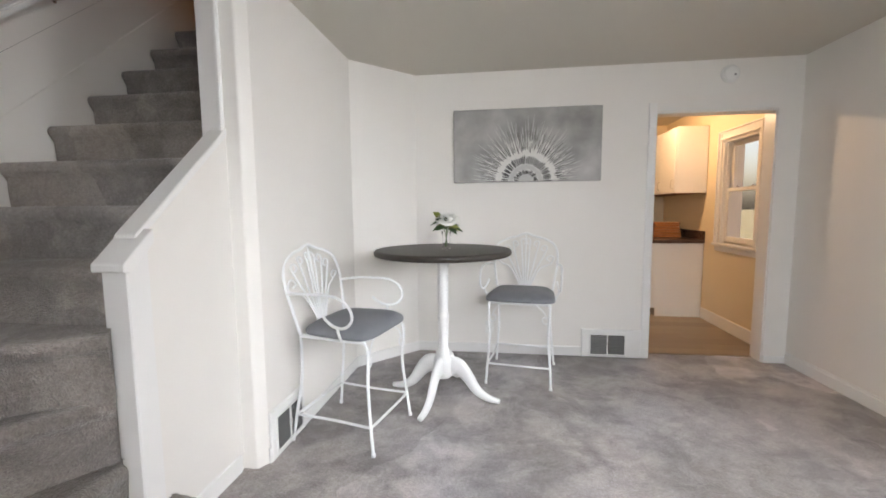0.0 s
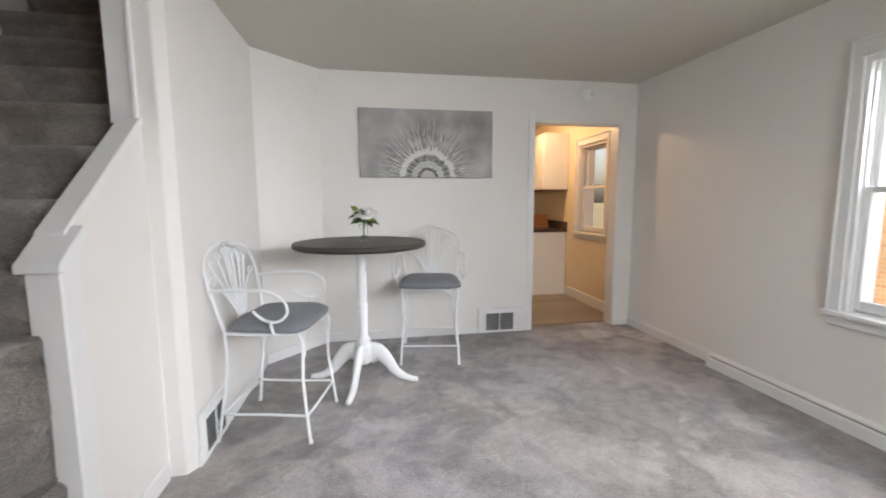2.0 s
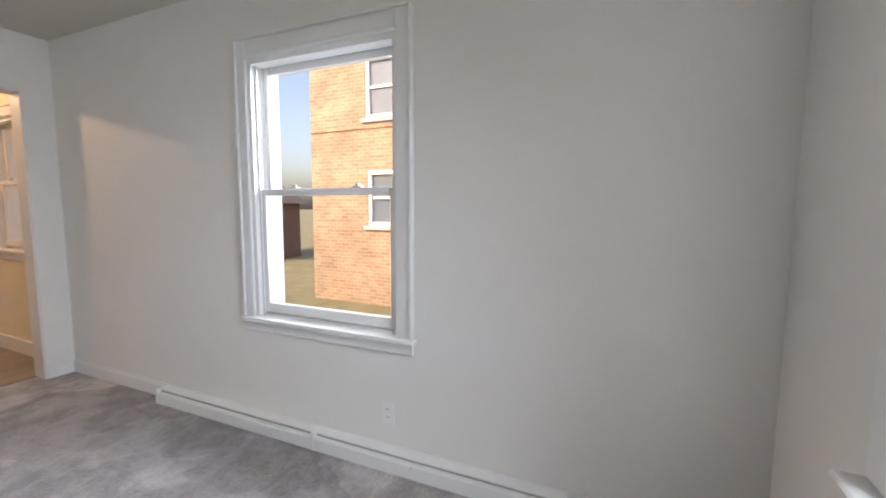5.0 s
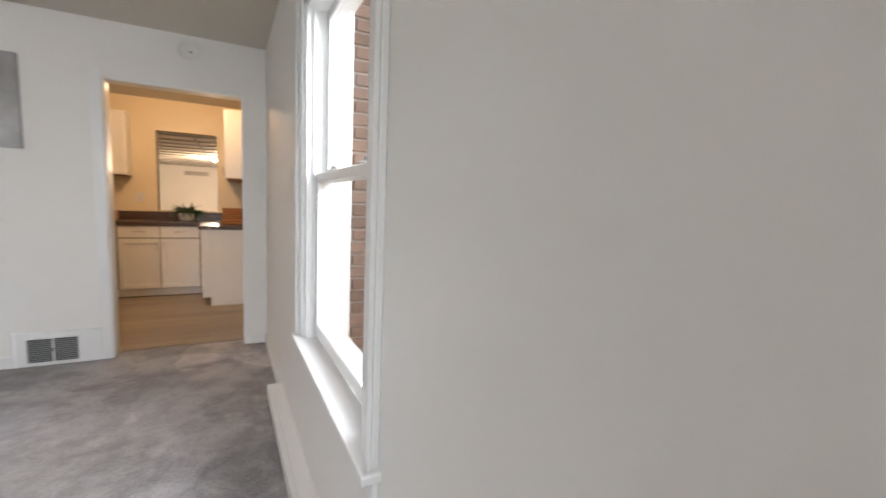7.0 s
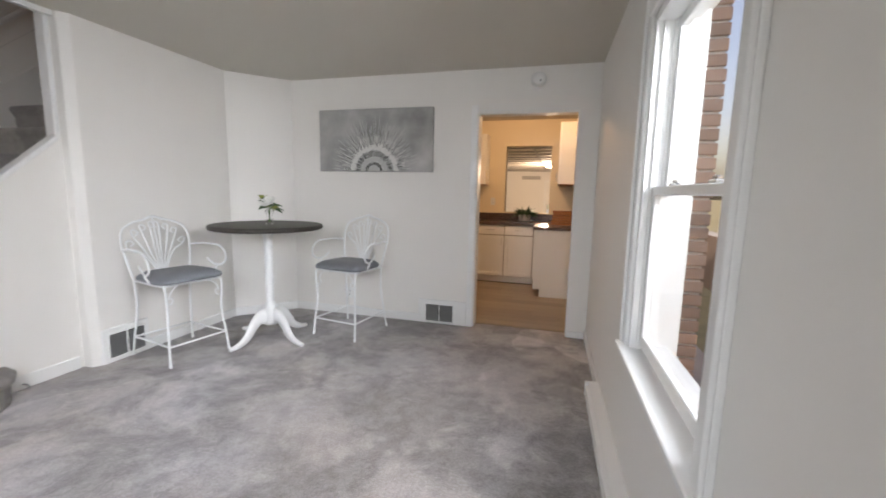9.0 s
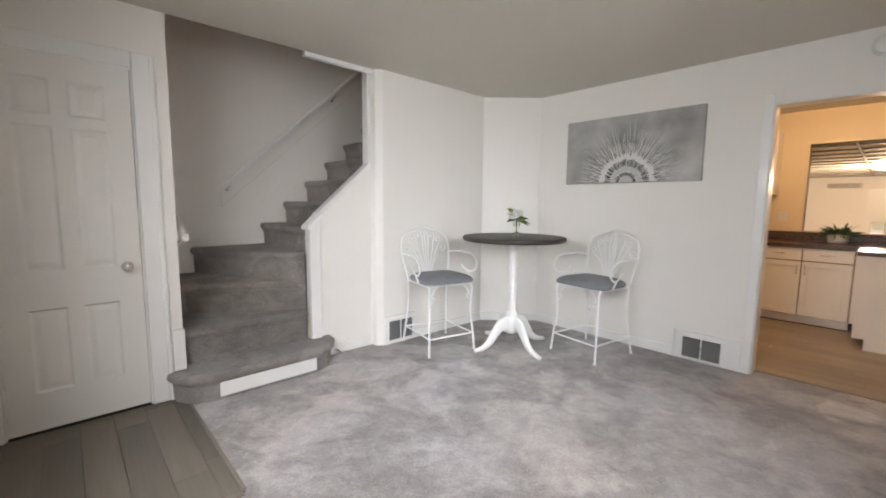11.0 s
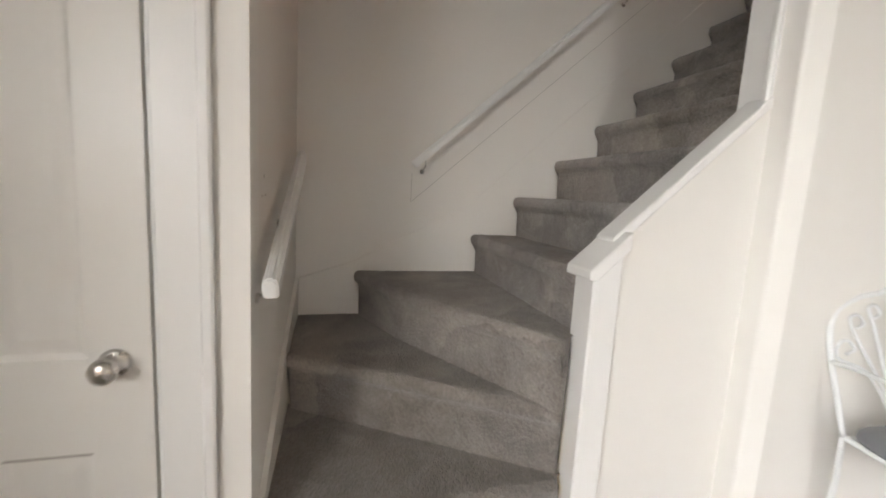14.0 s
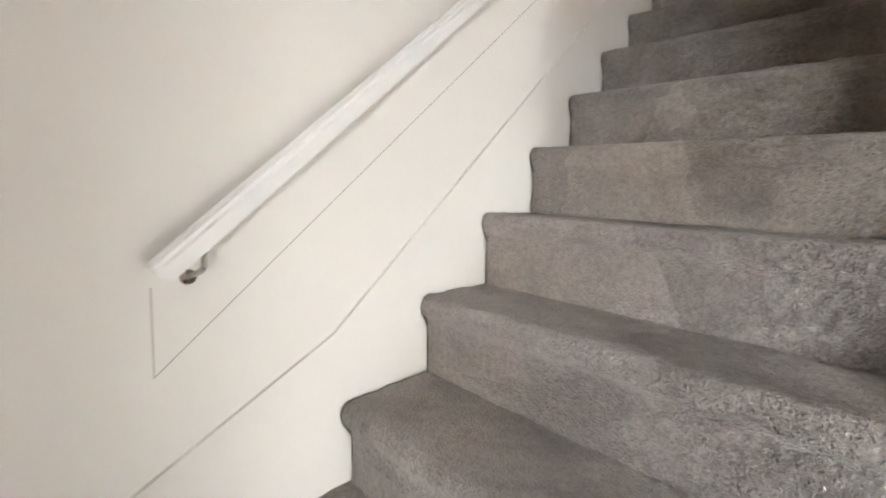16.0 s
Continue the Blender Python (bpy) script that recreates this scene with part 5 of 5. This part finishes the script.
# potted plant on the ledge
pl = thing("potted_plant", "small bushy green plant in a white pot", "plant", at=pose(1.79, 6.36, 0.9085))
part("pot", lathe([(0, 0), (0.078, 0), (0.088, 0.012), (0.098, 0.085), (0.101, 0.095), (0.094, 0.095), (0.088, 0.080), (0, 0.080)], 28), M_PLASTIC, pl, "white ceramic pot", True)
rng = random.Random(9)
bm = bmesh.new()
for k in range(170):
    a, el = rng.uniform(0, 6.283), rng.uniform(0.05, 1.45)
    leaf(bm, (0.045 * math.cos(a), 0.045 * math.sin(a), 0.08 + rng.uniform(0, 0.03)), (math.cos(a) * math.cos(el), math.sin(a) * math.cos(el), math.sin(el)), rng.uniform(0.11, 0.19), rng.uniform(0.006, 0.011), rng.uniform(0.2, 0.7), rng.uniform(-1, 1))
part("foliage", bm, M_LEAF, pl, "fine arching green leaves", True)

# wicker bread basket: stacked rolls of cane
bk = thing("bread_box", "brown wooden bread box on the counter", "bread box", at=pose(2.36, 5.78, 0.9085))
for k in range(5):
    z = 0.012 + k * 0.034
    w = 0.165 - 0.006 * k
    part("slat", box(-w, w, -0.11, 0.11, z - 0.011, z + 0.019, 0.008, 2), M_WICKER, bk)
part("lid", box(-0.15, 0.15, -0.105, 0.105, 0.168, 0.19, 0.008, 2), M_WICKER, bk)
jar = thing("counter_jar", "small peach ceramic jar on the counter", "jar", at=pose(1.03, 6.25, 0.9085))
part("body", lathe([(0, 0), (0.05, 0), (0.055, 0.02), (0.055, 0.10), (0.045, 0.12), (0, 0.12)], 24), mat("peach_glaze", (0.55, 0.36, 0.26), 0.4), jar, "", True)
part("lid", lathe([(0, 0.12), (0.048, 0.12), (0.045, 0.135), (0.012, 0.14), (0.012, 0.155), (0, 0.157)], 24), M_PLASTIC, jar, "", True)
o = outlet("wall_outlet", pose(1.27, 6.499, 1.19, 0, 0, 0), "cream double outlet above the counter")

# ceiling lamps
def dome_lamp(name, at, label):
    l = thing(name, label, "ceiling lamp", at=at)
    part("base", lathe([(0, 0), (0.15, 0), (0.15, -0.02), (0.13, -0.028), (0, -0.028)], 32), M_METAL, l, "", True)
    part("shade", lathe([(0.13, -0.028), (0.138, -0.036), (0.130, -0.040), (0.125, -0.032)], 32), M_METAL, l, "", True)
    return l


dome_lamp("ceiling_lamp", pose(1.77, 5.02, ZC), "round kitchen ceiling lamp, lit warm")
dome_lamp("ceiling_lamp", pose(-1.55, 6.0, 5.0), "round stairwell ceiling lamp, lit warm")
l = dome_lamp("ceiling_lamp", pose(2.0, 11.0, 2.10), "round back room ceiling lamp, lit")
part("bulb", lathe([(0, -0.03), (0.10, -0.035), (0.115, -0.055), (0.08, -0.085), (0, -0.10)], 20, (0, 0, 0)), M_BULB, l, "glowing bulb", True)
v = thing("ceiling_vent", "dark slotted return vent high on the back room wall", "vent", at=pose(1.0, 14.598, 1.80))
part("frame", box(0, 0.65, -0.015, 0, 0, 0.125, 0.004), M_SIDING, v)
for k in range(5):
    part("slat", box(0.02, 0.60, -0.022, -0.015, 0.014 + k * 0.022, 0.026 + k * 0.022, 0.002), M_VENT, v)


# ---- outdoors ----
GZ = -0.9
structure("ground", box(-400, 400, -400, 400, GZ - 0.3, GZ), M_GRASS, "patchy lawn between the houses", "ground")
bm = bmesh.new()
add_box(bm, 2.80, 4.4, -3, 14.7, GZ, GZ + 0.02)
# pale slab added past the back door so its pane looks bright
add_box(bm, -4, 12, 14.7, 60, GZ, GZ + 0.02)
structure("pavement", bm, M_CONCRETE, "pale concrete path, with a slab added to brighten the back door pane", "pavement")

nb = thing("brick_house", "two-storey tan brick house next door", "house", at=pose(8.6, 0, 0))
wins = [(4.46, 5.28, 0.88, 2.10), (4.46, 5.32, 3.20, 4.5), (0.8, 1.65, 0.88, 2.10), (0.8, 1.65, 3.20, 4.5), (-3.0, -2.2, 0.88, 2.1), (-3.0, -2.2, 3.2, 4.5)]
part("wall", wall_bm("x", 0.0, 0.3, -9, 6.85, GZ, 6.2, wins), M_BRICKFAR, nb, "tan and orange brickwork")
part("wall", wall_bm("y", 6.55, 6.85, 0.3, 9, GZ, 6.2), M_BRICKFAR, nb)
part("belt_course", box(-0.03, 0, -9, 6.85, 2.98, 3.03), M_BRICKFAR, nb)
bm = bmesh.new()
vs = [bm.verts.new(p) for p in ((-0.4, -9.4, 6.2), (9.4, -9.4, 6.2), (9.4, 7.2, 6.2), (-0.4, 7.2, 6.2), (4.5, -5, 8.6), (4.5, 3, 8.6))]
for f in ((0, 1, 2, 3), (0, 1, 4), (1, 2, 5, 4), (2, 3, 5), (3, 0, 4, 5)):
    bm.faces.new([vs[i] for i in f])
part("roof", bm, M_ROOF, nb, "dark shingle roof")
for a, b, u, v in wins:
    f = part("window", box(0.10, 0.14, a, b, u, v), M_TRIM, nb, "white-framed sash window")
    bm = bmesh.new()
    add_box(bm, 0.02, 0.10, a, a + 0.09, u, v)
    add_box(bm, 0.02, 0.10, b - 0.09, b, u, v)
    add_box(bm, 0.02, 0.10, a + 0.09, b - 0.09, v - 0.11, v)
    add_box(bm, 0.02, 0.10, a + 0.09, b - 0.09, u, u + 0.08)
    add_box(bm, 0.04, 0.10, a + 0.09, b - 0.09, (u + v) / 2 - 0.03, (u + v) / 2 + 0.03)
    part("frame", bm, M_TRIM, f)
    part("sill", box(-0.06, 0.10, a - 0.08, b + 0.08, u - 0.09, u), M_SIDING, f)
    for za, zb in ((u + 0.08, (u + v) / 2 - 0.03), ((u + v) / 2 + 0.03, v - 0.11)):
        part("pane", box(0.085, 0.0995, a + 0.09, b - 0.09, za, zb), M_PANEGREY, f)

sh = thing("garden_shed", "low brown-roofed shed with a pale door", "shed", at=pose(11.5, 13.5, GZ))
part("wall", box(0, 3.6, 0, 3, 0, 2.4), mat("shed_brown", (0.20, 0.13, 0.11), 0.8, 0.2), sh)
part("door", box(0.6, 2.2, -0.04, 0, 0.05, 1.5), M_SIDING, sh, "pale door")
bm = slab_x([(-0.3, 2.35), (3.3, 2.35), (1.5, 3.3)], -0.2, 3.8)
part("roof", bm, M_ROOF, sh)

fn = thing("wood_fence", "weathered wooden fence between the yards", "fence", at=pose(5.9, 8.3, GZ))
for k in range(4):
    part("post", box(-0.05, 0.05, k * 1.9 - 0.05, k * 1.9 + 0.05, 0, 1.40, 0.006), M_FENCE, fn)
for z in (0.35, 1.10):
    part("rail", box(-0.075, -0.05, -0.05, 5.75, z, z + 0.09, 0.004), M_FENCE, fn)
for k in range(41):
    part("picket", box(-0.095, -0.077, -0.05 + k * 0.14, 0.05 + k * 0.14, 0.06, 1.33, 0.004), M_FENCE, fn)

# brick chimney of this house, beyond the side window
br = thing("brick_chimney", "brown brick chimney stack outside the side wall", "chimney")
CX0, CX1, CY0, CY1 = 2.83, 3.10, 2.50, 3.45
part("core", box(CX0, CX1 - 0.012, CY0 + 0.012, CY1 - 0.012, GZ, 7.0), M_MORTAR, br, "pale mortar")
bm = box(0.0, 0.205, -0.004, 0.098, 0, 0.062, 0.004)
brick_mesh = finish(bm)
brick_mesh.materials.append(M_BRICK)
bm = box(0.0, 0.098, -0.004, 0.098, 0, 0.062, 0.004)
half_mesh = finish(bm)
half_mesh.materials.append(M_BRICK)
z, row = GZ + 0.005, 0
while z < 3.6:
    xs = ((CX1 - 0.205, brick_mesh), (CX1 - 0.313, half_mesh)) if row % 2 == 0 else ((CX1 - 0.098, half_mesh), (CX1 - 0.313, brick_mesh))
    for x, me in xs:
        b2 = bpy.data.objects.new("brick", me)
        b2.location = (x + random.uniform(-0.002, 0.002), CY0 + random.uniform(-0.003, 0.003), z)
        scene.collection.objects.link(b2)
        b2.parent = br
    z += 0.0765
    row += 1
for ob in EAST:
    ob.matrix_world = SKEW @ ob.matrix_world


# ---- plank floors, piece by piece ----
def planks(name, base, x0, x1, y0, y1, w, length, material, seed):
    r = random.Random(seed)
    meshes = {}
    y = y0
    while y < y1 - 0.01:
        ww = min(w, y1 - y)
        x = x0 - r.uniform(0, length)
        while x < x1 - 0.01:
            a, b = max(x, x0), min(x + length, x1)
            if b - a > 0.02:
                key = (round(b - a, 3), round(ww, 3))
                if key not in meshes:
                    me = finish(box(0.0008, key[0] - 0.0008, 0.0008, key[1] - 0.0008, -0.011, 0.0, 0.0008))
                    me.materials.append(material)
                    meshes[key] = me
                ob = new(name, meshes[key])
                ob.location = (a, y, 0)
                ob.parent = base
            x += length
        y += ww


planks("plank", bpy.data.objects["floor_kitchen_base"], -0.85, KX, KY - 0.02, 6.5, 0.152, 1.22, M_PLANK, 3)
planks("plank", bpy.data.objects["floor_entry_base"], -0.95, 0.28, YS, 0.452, 0.152, 0.9, M_ENTRY, 5)
